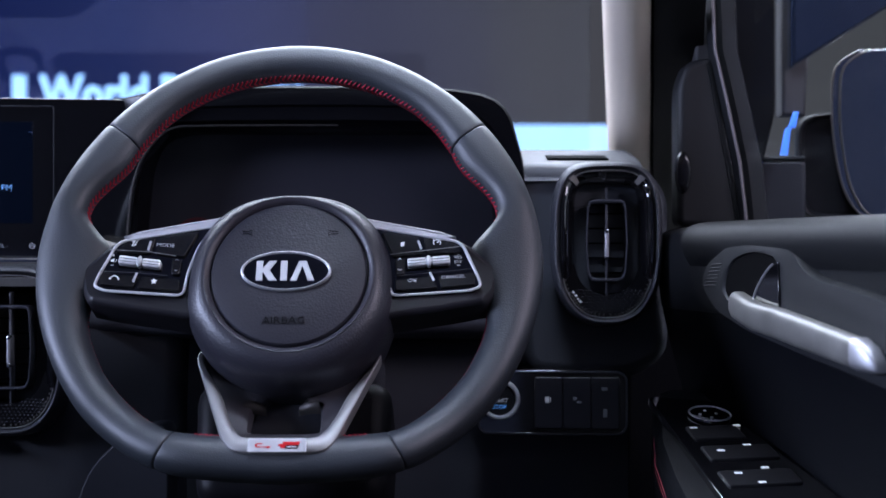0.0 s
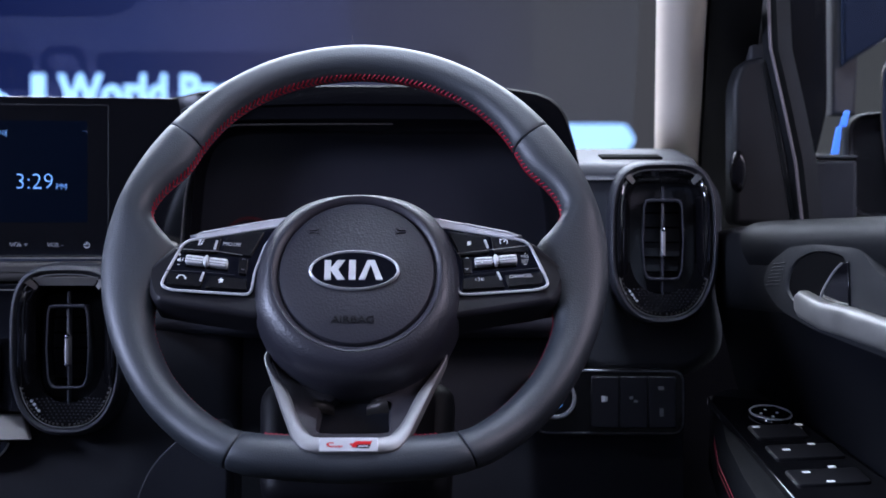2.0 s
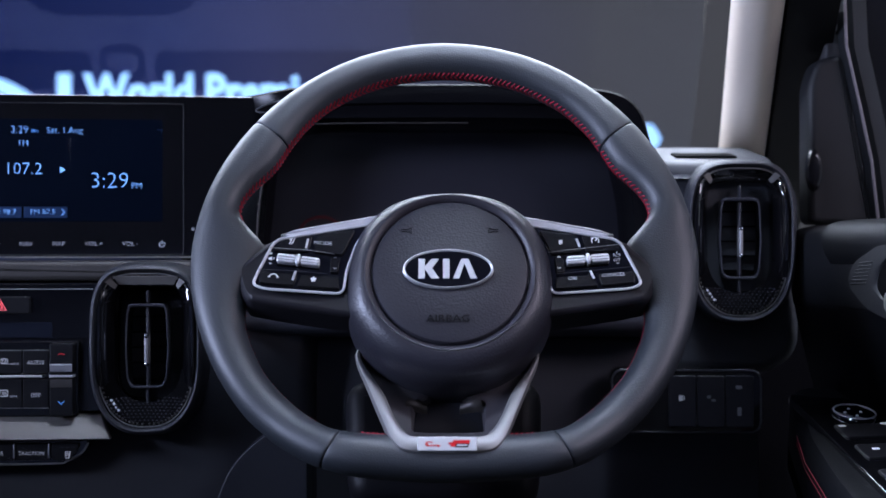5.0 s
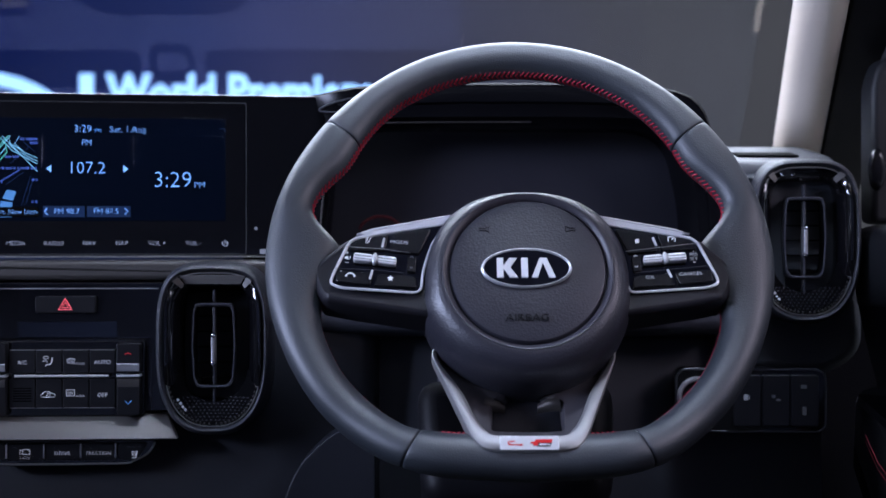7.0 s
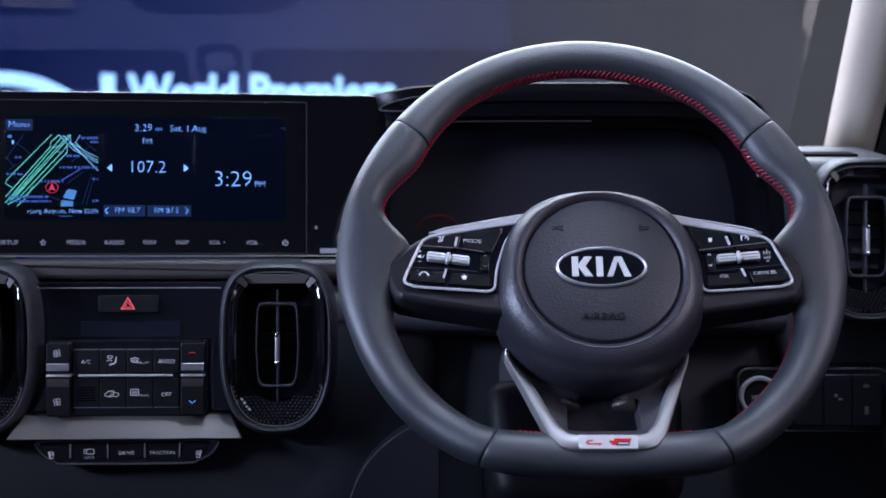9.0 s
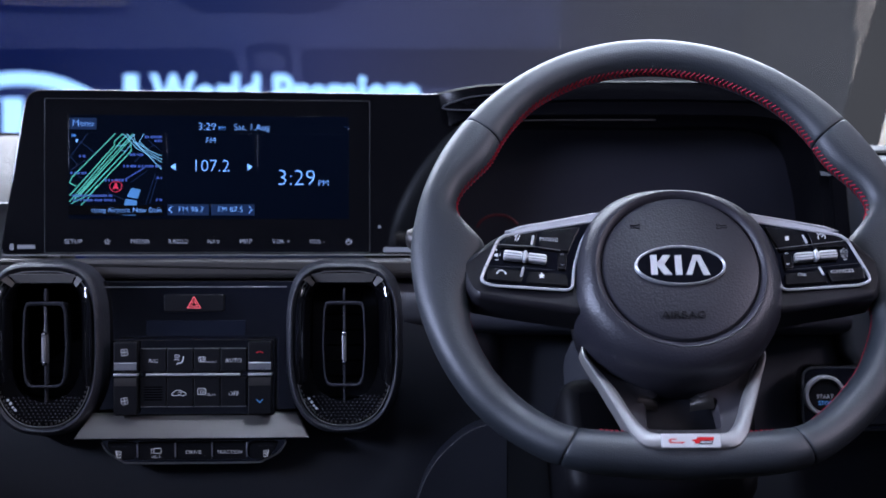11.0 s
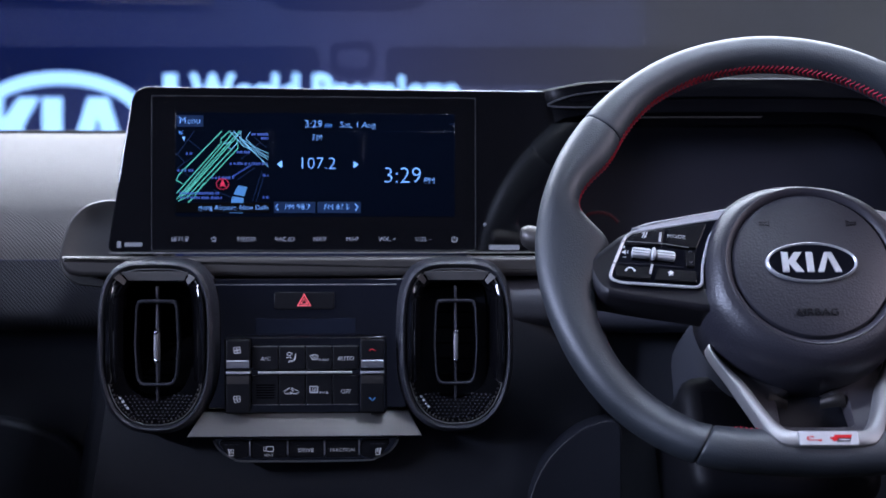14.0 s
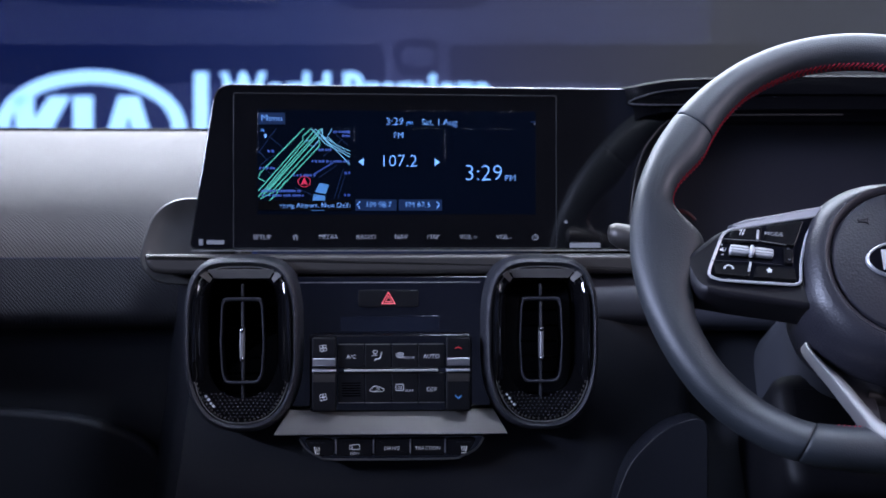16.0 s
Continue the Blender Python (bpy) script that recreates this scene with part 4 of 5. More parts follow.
mark([(0.0515, -0.0377), (0.0540, -0.0402), (0.0565, -0.0377)], UI_BLUE, stack, 0.00035, z=-0.0018)
# car seen from the side with a round arrow
mark([(-0.0182, -0.0340), (-0.0184, -0.0325), (-0.0168, -0.0318), (-0.0152, -0.0302), (-0.0118, -0.0300), (-0.0098, -0.0314), (-0.0072, -0.0320), (-0.0068, -0.0338), (-0.0086, -0.0346), (-0.0164, -0.0346)], KEYLIT, stack, 0.00026, True)
mark([(-0.0140, -0.0334), (-0.0112, -0.0334), (-0.0106, -0.0324), (-0.0116, -0.0316), (-0.0132, -0.0316)], KEYLIT, stack, 0.00024)
# windscreen and rear window demisters
mark([(0.0028, -0.0036), (0.0062, -0.0024), (0.0096, -0.0036), (0.0080, -0.0066), (0.0044, -0.0066)], KEYLIT, stack, 0.00028, True)
mark(rrect(0.0064, 0.0050, 0.0008, 0.0060, -0.0312, 2), KEYLIT, stack, 0.00028, True)
for k in range(3):
    for cy in (-0.0046, -0.0314):
        x = 0.0048 + 0.0013 * k
        mark([(x, cy - 0.0014), (x + 0.0004, cy - 0.0004), (x - 0.0002, cy + 0.0004), (x + 0.0002, cy + 0.0013)], KEYLIT, stack, 0.00020)
# seated shape with air arrows
mark([(-0.0088, -0.0022), (-0.0098, -0.0066), (-0.0112, -0.0078), (-0.0138, -0.0078)], KEYLIT, stack, 0.00050)
mark([(-0.0138, -0.0078), (-0.0146, -0.0092)], KEYLIT, stack, 0.00040)
mark([(-0.0168, -0.0050), (-0.0140, -0.0044), (-0.0124, -0.0056)], KEYLIT, stack, 0.00030)
mark(oval(-0.0140, -0.0020, 0.0020, 0.0012, 12), KEYLIT, stack, 0.00024, True)
# silver shelf below the keys, leaning out
shelf = [(-0.086, -0.0505, -0.014), (0.084, -0.0505, -0.014), (0.0945, -0.0690, 0.004), (-0.0968, -0.0690, 0.004)]
bm = loft([[(x, y, z - 0.012) for x, y, z in shelf], [(x, y, z - 0.001) for x, y, z in shelf], [(x * 0.99, y + (0.0008 if y < -0.06 else -0.0008), z) for x, y, z in shelf]], True, (True, True))
part("shelf", bm, SHELFM, stack, "satin grey metal shelf")
so = [(x, y) for x, y, z in smooth_path([(-0.0775, -0.0700, 0), (-0.0745, -0.0775, 0), (-0.0690, -0.0840, 0), (-0.0600, -0.0892, 0), (-0.0470, -0.0915, 0), (0.0440, -0.0915, 0), (0.0575, -0.0892, 0), (0.0680, -0.0840, 0), (0.0735, -0.0775, 0), (0.0765, -0.0700, 0)], 5)]
low = part("button_strip", plate(so, -0.035, -0.008, 0.0015), GLOSS, stack)
part("row_rim", tube([(x, y + 0.0012, -0.0076) for x, y in so[3:-3]], 0.0009, n=6), DARKMETAL, low, "satin line under the keys")
cuts = [-0.076, -0.0463, -0.0155, 0.0147, 0.0432, 0.073]
for i, (p, q) in enumerate(zip(cuts, cuts[1:])):
    poly = [(p + 0.0006 + (0.002 if i == 0 else 0), -0.0725), (p + 0.0006 + (0.012 if i == 0 else 0), -0.0872), (q - 0.0006 - (0.012 if i == 4 else 0), -0.0872), (q - 0.0006 - (0.002 if i == 4 else 0), -0.0725)]
    part("row_key", plate(round_poly(poly, 0.006 if i in (0, 4) else 0.001), -0.010, -0.0045, 0.0008), BUTTON, low)
for x in cuts[1:-1]:
    part("divider", box(x - 0.0006, x + 0.0006, -0.0850, -0.0735, -0.010, -0.0035, 0.0003), SATIN, low)
lettering("DRIVE", -0.0005, -0.0812, -0.0043, 0.0044, KEYLIT, low, wide=1.1, bold=-0.00004)
lettering("TRACTION", 0.0290, -0.0812, -0.0043, 0.0042, KEYLIT, low, wide=1.0, bold=-0.00004)
lettering("VIEW", -0.0310, -0.0850, -0.0043, 0.0034, KEYLIT, low, bold=-0.00006)
mark(rrect(0.0060, 0.0040, 0.0008, -0.0300, -0.0798, 2), KEYLIT, low, 0.0003, True, -0.0043)
mark([(-0.0330, -0.0788), (-0.0350, -0.0780), (-0.0350, -0.0816), (-0.0330, -0.0808)], KEYLIT, low, 0.0003, z=-0.0043)
for s in (-1, 1):
    cx = s * 0.0600 - 0.0015
    mark([(cx - s * 0.0018, -0.0850), (cx + s * 0.0014, -0.0852), (cx + s * 0.0024, -0.0795)], KEYLIT, low, 0.0005, z=-0.0043)
    for k in range(3):
        mark([(cx - s * (0.0018 - 0.0012 * k), -0.0835), (cx - s * (0.0013 - 0.0012 * k), -0.0822), (cx - s * (0.0018 - 0.0012 * k), -0.0808), (cx - s * (0.0013 - 0.0012 * k), -0.0796)], KEYLIT, low, 0.00028, z=-0.0043)
    for k in range(3):
        part("level_mark", box(cx - 0.006 + k * 0.0045, cx - 0.003 + k * 0.0045, -0.0765, -0.0758, -0.0048, -0.0042, 0.0001), LINE, low)

# ---- air vents ----
def vent_outline(w, top, foot, n=64, et=3.6, ef=2.5):
    pts = []
    for k in range(n):
        a = 2 * math.pi * k / n
        c, s = math.cos(a), math.sin(a)
        e = et if s > 0 else ef
        h = top if s > 0 else foot
        pts.append((w * math.copysign(abs(c) ** (2 / e), c), h * math.copysign(abs(s) ** (2 / e), s)))
    return pts


def vent_loops(rows):
    return [[(x, y, z) for x, y in vent_outline(w, t, f)] for w, t, f, z in rows]


vent = thing("air_vent", "upright oval air vent in gloss black with chrome tab", "air vent", pose(0, 0, 0), group="dashboard air vents")
part("surround", loft(vent_loops(((0.050, 0.0745, 0.0735, -0.042), (0.0485, 0.0728, 0.0715, -0.016), (0.0470, 0.0714, 0.0700, -0.005), (0.0455, 0.0699, 0.0684, -0.0010), (0.0440, 0.0684, 0.0668, 0.0), (0.0426, 0.0669, 0.0652, -0.0014), (0.0415, 0.0657, 0.0640, -0.0050)))), VENTSKIN, vent, "soft grained surround")
rows = ((0.0413, 0.0655, 0.0638, -0.012, -0.012), (0.0412, 0.0654, 0.0637, -0.0045, -0.0040), (0.0404, 0.0646, 0.0628, -0.0032, -0.0012), (0.0390, 0.0633, 0.0614, -0.0046, 0.0004), (0.0372, 0.0617, 0.0588, -0.0064, 0.0005),
        (0.0350, 0.0597, 0.0552, -0.0086, -0.0012), (0.0328, 0.0578, 0.0516, -0.0106, -0.0046), (0.0308, 0.0560, 0.0474, -0.0124, -0.0092), (0.0292, 0.0545, 0.0440, -0.0138, -0.0142), (0.0282, 0.0535, 0.0425, -0.0155, -0.0165), (0.0280, 0.0532, 0.0420, -0.0300, -0.0300))
bez = []
for i, (w, t, f, lowz, highz) in enumerate(rows):
    row = []
    for x, y in vent_outline(w, t, f, et=3.6 + 0.30 * i, ef=2.5 + 0.15 * i):
        k = min(1.0, max(0.0, (y + 0.040) / 0.030)) * min(1.0, max(0.0, (0.060 - y) / 0.02))
        k = k * k * (3 - 2 * k)
        row.append((x, y, lowz + (highz - lowz) * k))
    bez.append(row)
part("bezel", loft(bez), GLOSS, vent, "deep gloss black bezel")
part("bezel_edge", tube([(x, y, -0.0034) for x, y in vent_outline(0.0405, 0.0647, 0.0630)], 0.00055, True, 6), DARKMETAL, vent)
# Bowl is near-black, the depth's shade put into its colour.
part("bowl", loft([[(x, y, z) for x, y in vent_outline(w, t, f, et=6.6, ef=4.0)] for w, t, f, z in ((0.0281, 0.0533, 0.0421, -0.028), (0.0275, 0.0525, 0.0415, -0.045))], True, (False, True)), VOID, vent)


def nozzle(k, z, grow=0.0):
    """The vent's inner frame: an upright rounded box, widest above the middle."""
    pts = [(-0.0150, 0.0375), (0.0150, 0.0375), (0.0168, 0.0330), (0.0182, 0.0), (0.0165, -0.0270), (0.0135, -0.0335), (-0.0135, -0.0335), (-0.0165, -0.0270), (-0.0182, 0.0), (-0.0168, 0.0330)]
    return [(x * k, (y + 0.002) * k, z) for x, y in by_angle(round_poly(pts, 0.004), (0, 0), 64)]


part("nozzle_frame", loft([nozzle(0.98, -0.030), nozzle(1.0, -0.010), nozzle(0.985, -0.0088), nozzle(0.95, -0.0086), nozzle(0.925, -0.0098)]), NOZZLE, vent)
# Inner wall and vanes of the nozzle blackened to paint their shade.
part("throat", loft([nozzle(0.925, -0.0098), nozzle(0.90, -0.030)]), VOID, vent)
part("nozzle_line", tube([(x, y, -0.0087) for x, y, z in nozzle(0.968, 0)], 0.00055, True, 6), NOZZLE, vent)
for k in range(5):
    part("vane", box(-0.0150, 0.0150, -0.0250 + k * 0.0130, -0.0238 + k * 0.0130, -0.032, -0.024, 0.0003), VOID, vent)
part("fin", box(-0.0009, 0.0009, -0.0300, 0.0355, -0.024, -0.0120, 0.0004), NOZZLE, vent)
part("fin", box(-0.0009, 0.0009, -0.0440, -0.0330, -0.020, -0.0120, 0.0004), NOZZLE, vent)
part("fin", box(-0.0009, 0.0009, 0.0400, 0.0500, -0.020, -0.0120, 0.0004), NOZZLE, vent)
for y in (0.0125, -0.0110):
    part("tab_end", plate(oval(0, y, 0.0017, 0.0021, 12), -0.012, -0.0046, 0.0012), CHROME, vent)
part("tab", plate(rrect(0.0034, 0.0262, 0.0016, 0, 0.0008), -0.018, -0.0055, 0.0012), SATIN, vent, "slim bright tab")
bm = bmesh.new()
for j in range(9):
    y = -0.0400 - j * 0.0026
    for i in range(-11, 12):
        x = i * 0.0036 + (0.0018 if j % 2 else 0)
        e = 2.5
        t = (abs(x / 0.0396) ** e + abs(y / 0.0622) ** e) ** (1 / e)
        if t < 0.97 and abs(x / 0.0290) ** e + abs(y / 0.0430) ** e > 1:
            z = -0.0128 + 0.0086 * max(0.0, (t - 0.70) / 0.28)
            b = [bm.verts.new((x + dx, y + dy, z)) for dx, dy in ((0.0015, 0), (0, 0.0013), (-0.0015, 0), (0, -0.0013))]
            q = bm.verts.new((x, y, z + 0.0013))
            for k in range(4):
                bm.faces.new((b[k], b[(k + 1) % 4], q))
HONEY = material("honeycomb_black", (0.030, 0.030, 0.036), 0.24, spec=0.9)
inner, outer = vent_outline(0.0292, 0.0535, 0.0432), vent_outline(0.0392, 0.0640, 0.0618)
rows = [k for k in range(64) if 35 <= k <= 61]
part("honeycomb_bed", loft([[(*inner[k], -0.0128), (inner[k][0] * 0.5 + outer[k][0] * 0.5, inner[k][1] * 0.5 + outer[k][1] * 0.5, -0.0082), (*outer[k], -0.0038)] for k in rows], False), VOID, vent)
teeth = bmesh.new()
for k in range(30):
    a = radians(205 + 130 * k / 29)
    c, s = math.cos(a), math.sin(a)
    x, y = 0.0388 * math.copysign(abs(c) ** 0.8, c), 0.0608 * math.copysign(abs(s) ** 0.8, s)
    box(x - 0.0007, x + 0.0007, y - 0.0009, y + 0.0009, -0.006, -0.0030, 0.0003, teeth)
# White diamonds painted in as glints of light on the honeycomb.
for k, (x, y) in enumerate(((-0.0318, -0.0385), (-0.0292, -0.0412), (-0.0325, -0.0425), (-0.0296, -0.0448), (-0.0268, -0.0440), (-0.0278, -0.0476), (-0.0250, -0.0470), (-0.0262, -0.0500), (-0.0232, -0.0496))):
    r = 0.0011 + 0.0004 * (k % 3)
    part("painted_glint", plate([(x - r, y), (x, y - r), (x + r, y), (x, y + r)], -0.0120, -0.0056, 0.0002), GLINT, vent)
# Corner chips, grey in place of highlights on the gloss bezel.
for sx in (-1, 1):
    bm2 = bmesh.new()
    q = [bm2.verts.new(v) for v in ((sx * 0.0285, 0.0610, -0.0008), (sx * 0.0330, 0.0575, 0.0006), (sx * 0.0262, 0.0515, -0.0078), (sx * 0.0240, 0.0548, -0.0078), (sx * 0.0285, 0.0618, -0.0070), (sx * 0.0338, 0.0580, -0.0070), (sx * 0.0270, 0.0520, -0.0135), (sx * 0.0240, 0.0556, -0.0135))]
    for ids in ((0, 1, 2, 3), (7, 6, 5, 4), (0, 4, 5, 1), (1, 5, 6, 2), (2, 6, 7, 3), (3, 7, 4, 0)):
        bm2.faces.new([q[i] for i in ids])
    part("corner_facet", bm2, FACETM, vent)
tagged(part("rim_teeth", teeth, LIPM, vent, "row of small bright teeth"), kind="stuff")
tagged(part("honeycomb", bm, HONEY, vent, "small faceted pattern", 0), kind="stuff")
copy_thing(vent, pose(0.1420, 1.178, 1.0035, 90, 0, -4))
# Grey of this facet paints in a bright reflection on gloss black.
bm = bmesh.new()
quad = [bm.verts.new(v) for v in ((-0.0270, 0.0622, -0.0016), (0.0270, 0.0622, -0.0016), (0.0228, 0.0552, -0.0076), (-0.0228, 0.0552, -0.0076), (-0.0270, 0.0632, -0.0070), (0.0270, 0.0632, -0.0070), (0.0228, 0.0570, -0.0130), (-0.0228, 0.0570, -0.0130))]
for ids in ((0, 1, 2, 3), (7, 6, 5, 4), (0, 4, 5, 1), (1, 5, 6, 2), (2, 6, 7, 3), (3, 7, 4, 0)):
    bm.faces.new([quad[i] for i in ids])
part("upper_facet", bm, FACETM, vent, "facet above the nozzle, its reflection painted grey")
vent.matrix_world = STACK @ pose(-0.1232, 0.0035, 0.0)
copy_thing(vent, STACK @ pose(0.1232, 0.0035, 0.0))

# ---- dashboard ----
dash = thing("dashboard", "black and grey moulded car dashboard with woven upper skin", "dashboard")
PROFILE = [(1.395 - 0.135 * (0.85 * math.sin(radians(q)) + 0.15 * q / 90), 0.985 + 0.1268 * (0.85 * math.cos(radians(q)) + 0.15 * (1 - q / 90))) for q in range(0, 91, 6)]
PROFILE = [(y + 0.011 * max(0.0, (1.045 - z) / 0.060) ** 2, z) for y, z in PROFILE]
REAR = [(1.64, 1.078), (1.56, 1.090), (1.50, 1.0955), (1.44, 1.0970), (1.405, 1.0975), (1.399, 1.103), (1.3955, 1.1116)]
PROFILE2 = [(1.2712, 0.9845), (1.2712, 0.965), (1.2722, 0.945), (1.276, 0.930), (1.290, 0.921), (1.300, 0.919)]
LOWER = [(1.292, 0.9240), (1.300, 0.9185), (1.312, 0.905), (1.316, 0.885), (1.317, 0.860), (1.314, 0.80), (1.312, 0.70), (1.34, 0.50)]


def run(profile, xs, bulge=0.0, steps=5):
    prof = smooth_path([(0, y, z) for y, z in profile], steps)
    return loft([[(x, y + bulge * (x - xs[0]) ** 2, z) for _, y, z in prof] for x in xs], False)


XS = [-0.62 - 0.03 * k for k in range(20)]
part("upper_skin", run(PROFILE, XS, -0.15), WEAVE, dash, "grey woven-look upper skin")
part("passenger_top", run(REAR, XS, -0.15), DASHTOP, dash, "dash top below the windscreen, blue light put into its colour")
part("lower_skin", run(PROFILE2, XS, -0.15), LOWSKIN, dash, "woven-look lower skin, shade put into its colour")
# Raised black strip put in for the dark gap behind the skin.
part("skin_gap", run([(1.4035, 1.1080), (1.4030, 1.1148), (1.3975, 1.1150), (1.3960, 1.1112)], XS, -0.15, 3), RUBBER, dash, "black strip standing in for the dark gap behind the skin")
part("under_dash", run(LOWER, XS, -0.15), SOFT, dash)
glove = [(-1.25, 0.45), (-0.69, 0.45), (-0.69, 0.775), (-0.72, 0.818), (-0.78, 0.838), (-0.86, 0.845), (-1.25, 0.845)]
g = part("glovebox_lid", plate(round_poly([(x, z) for x, z in glove], 0.03), 0.0, 0.02, 0.006), SOFT, dash, "black glovebox lid")
g.matrix_local = pose(0, 1.302, 0, 90)
bar = plate(round_poly([(-0.2105, 0.0070), (-0.2095, 0.0000), (-0.2045, -0.0065), (-0.193, -0.0088), (0.217, -0.0088), (0.217, 0.0085), (-0.2095, 0.0085)], 0.005, 8), -0.045, 0.0070, 0.0045)
part("display_shelf", bar, LIPM, dash, "satin grey shelf under the display").matrix_local = pose(-0.485, 1.172, 0.98, 90, 0, 2.2)
end_out = round_poly([(-0.2232, 0.0020), (-0.2212, 0.0165), (-0.2125, 0.0408), (-0.2000, 0.0530), (-0.186, 0.0574), (-0.140, 0.0574), (-0.140, -0.0185), (-0.190, -0.0185), (-0.2080, -0.0165), (-0.2185, -0.0085)], 0.007, 8)
end_in = rrect(0.012, 0.016, 0.004, -0.150, 0.020)
curl = ring(end_out, end_in, (-0.150, 0.020), ((0, -0.045), (0, -0.0045), (0.012, -0.0018), (0.035, 0.0), (0.06, -0.0004), (0.15, -0.0045), (0.35, -0.0100), (0.75, -0.0125), (1.0, -0.0130)), 120)
# Lighter than the shelf it belongs to, putting in a bright reflection.
part("shelf_end", curl, ENDM, dash, "curled satin end of the shelf, lightened for its reflection").matrix_local = pose(-0.485, 1.203, 0.98, 90, 0, 2.2)
core = [(1.26, 0.975), (1.205, 0.974), (1.182, 0.965), (1.172, 0.93), (1.168, 0.86), (1.160, 0.82), (1.150, 0.77), (1.160, 0.70), (1.22, 0.5)]
prof = smooth_path([(0, y, z) for y, z in core], 5)
part("centre_body", loft([[(x + 0.10 * min(0, z - 0.93) * w, y + d, z) for _, y, z in prof] for x, d, w in ((-0.703, 0.16, 1), (-0.690, 0.10, 1), (-0.675, 0.055, 1), (-0.664, 0.022, 1), (-0.654, 0.004, 1), (-0.63, 0.0, 0), (-0.49, 0, 0), (-0.35, 0, 0), (-0.32, 0.002, 0), (-0.30, 0.005, 0), (-0.265, 0.013, 0), (-0.244, 0.019, 0), (-0.235, 0.026, 0), (-0.229, 0.045, 0), (-0.227, 0.09, 0))], False), SOFT, dash)
pad = [(1.30, 0.975), (1.200, 0.973), (1.180, 0.962), (1.174, 0.945), (1.184, 0.926), (1.24, 0.918)]
part("driver_pad", run(pad, [-0.335, -0.32, -0.29, -0.2, -0.1, 0.0, 0.07]), PAD, dash, "dark grey padded strip behind the wheel")
low = [(1.28, 0.928), (1.235, 0.922), (1.225, 0.90), (1.215, 0.80), (1.225, 0.70), (1.29, 0.5)]
part("driver_panel", run(low, [-0.30, -0.225, -0.1, 0.0, 0.1, 0.165]), KNEE, dash, "charcoal knee panel under the column")
kp = plate(round_poly([(-0.312, 0.45), (-0.228, 0.45), (-0.228, 0.857), (-0.262, 0.848), (-0.292, 0.82), (-0.306, 0.785)], 0.02), -0.02, 0.02, 0.0015)
part("console_cheek", kp, SOFT, dash, "rounded black side of the centre console").matrix_local = pose(0, 1.150, 0, 90)
bl = [(0.070, 0.900), (0.082, 0.888), (0.168, 0.885), (0.200, 0.905), (0.200, 1.046), (0.186, 1.068), (0.12, 1.076), (0.062, 1.078), (0.060, 1.00)]
part("vent_tower", plate(round_poly([(x, z) for x, z in bl], 0.02, 6), -0.12, 0.0, 0.012), DASHEND, dash, "moulded dash end round the vent").matrix_local = pose(0, 1.205, 0, 90)
top = [(1.62, 1.080), (1.50, 1.098), (1.42, 1.101), (1.35, 1.098), (1.28, 1.088), (1.225, 1.077), (1.20, 1.060)]
part("driver_top", run(top, [0.05, 0.1, 0.14, 0.165, 0.178]), DASHEND, dash, "grey dash top beside the pillar")
part("demister_slot", box(0.095, 0.150, 0.0, 0.030, 0, 0.002), VOID, dash).matrix_local = pose(0, 1.236, 1.0805, 9)
topc = [(1.64, 1.078), (1.56, 1.090), (1.50, 1.0955), (1.42, 1.0970), (1.34, 1.0970), (1.315, 1.092), (1.306, 1.06), (1.306, 0.96)]
# The split paints in where blue light on the dash top ends.
part("centre_top", run(topc, [-0.62, -0.4, -0.2, -0.15]), DASHTOP, dash, "dash top behind the display, blue light put into its colour")
part("cluster_top", run(topc, [-0.148, -0.03, 0.06]), CLUSTERTOP, dash, "dash top behind the instruments, darkened where the blue light ends")

kick = plate(round_poly([(0.16, 0.35), (0.42, 0.35), (0.42, 1.0), (0.19, 1.0), (0.17, 0.9)], 0.02), -0.03, 0.0, 0.005)
part("kick_panel", kick, DOORM, dash, "black panel between dash and door").matrix_local = pose(0, 1.262, 0, 90)

for x0, x1 in ((-1.05, -0.508), (-0.436, -0.02)):
    grille = part("demister_grille", plate(rrect(x1 - x0, 0.044, 0.012, (x0 + x1) / 2, 1.470), 0.0, 0.003, 0.001), VOID, dash, "long dark demister grille")
    grille.matrix_local = pose(0, 0, 1.0965)
    n = int((x1 - x0 - 0.02) / 0.012)
    for k in range(n):
        x = x0 + 0.014 + k * 0.012
        part("slat", box(x - 0.0016, x + 0.0016, 1.462, 1.486, 0.0025, 0.0045, 0.0004), HARD, grille)
part("sun_sensor", ring(rrect(0.050, 0.040, 0.014, -0.472, 1.462), rrect(0.036, 0.026, 0.010, -0.472, 1.462), (-0.472, 1.462), ((0, 0), (0, 0.004), (1, 0.004), (1, 0))), VOID, dash).matrix_local = pose(0, 0, 1.0968)
part("speaker_grille", plate(round_poly([(-0.585, 1.330), (-0.365, 1.330), (-0.375, 1.385), (-0.405, 1.406), (-0.545, 1.406), (-0.575, 1.385)], 0.02), 0, 0.003, 0.001), VOID, dash, "dark oval speaker grille").matrix_local = pose(0, 0, 1.0975)

# ---- instrument binnacle ----
hood = thing("instrument_hood", "gloss black hood round a dark instrument display", "instrument cluster", pose(-0.1135, 1.20, 1.06, 90))
oo = [(-0.240, -0.075), (-0.240, 0.0735), (-0.170, 0.0745), (-0.140, 0.0800), (-0.05, 0.0835), (0.05, 0.0835), (0.125, 0.0810), (0.158, 0.0745), (0.172, 0.0610), (0.184, 0.0200), (0.192, -0.075)]
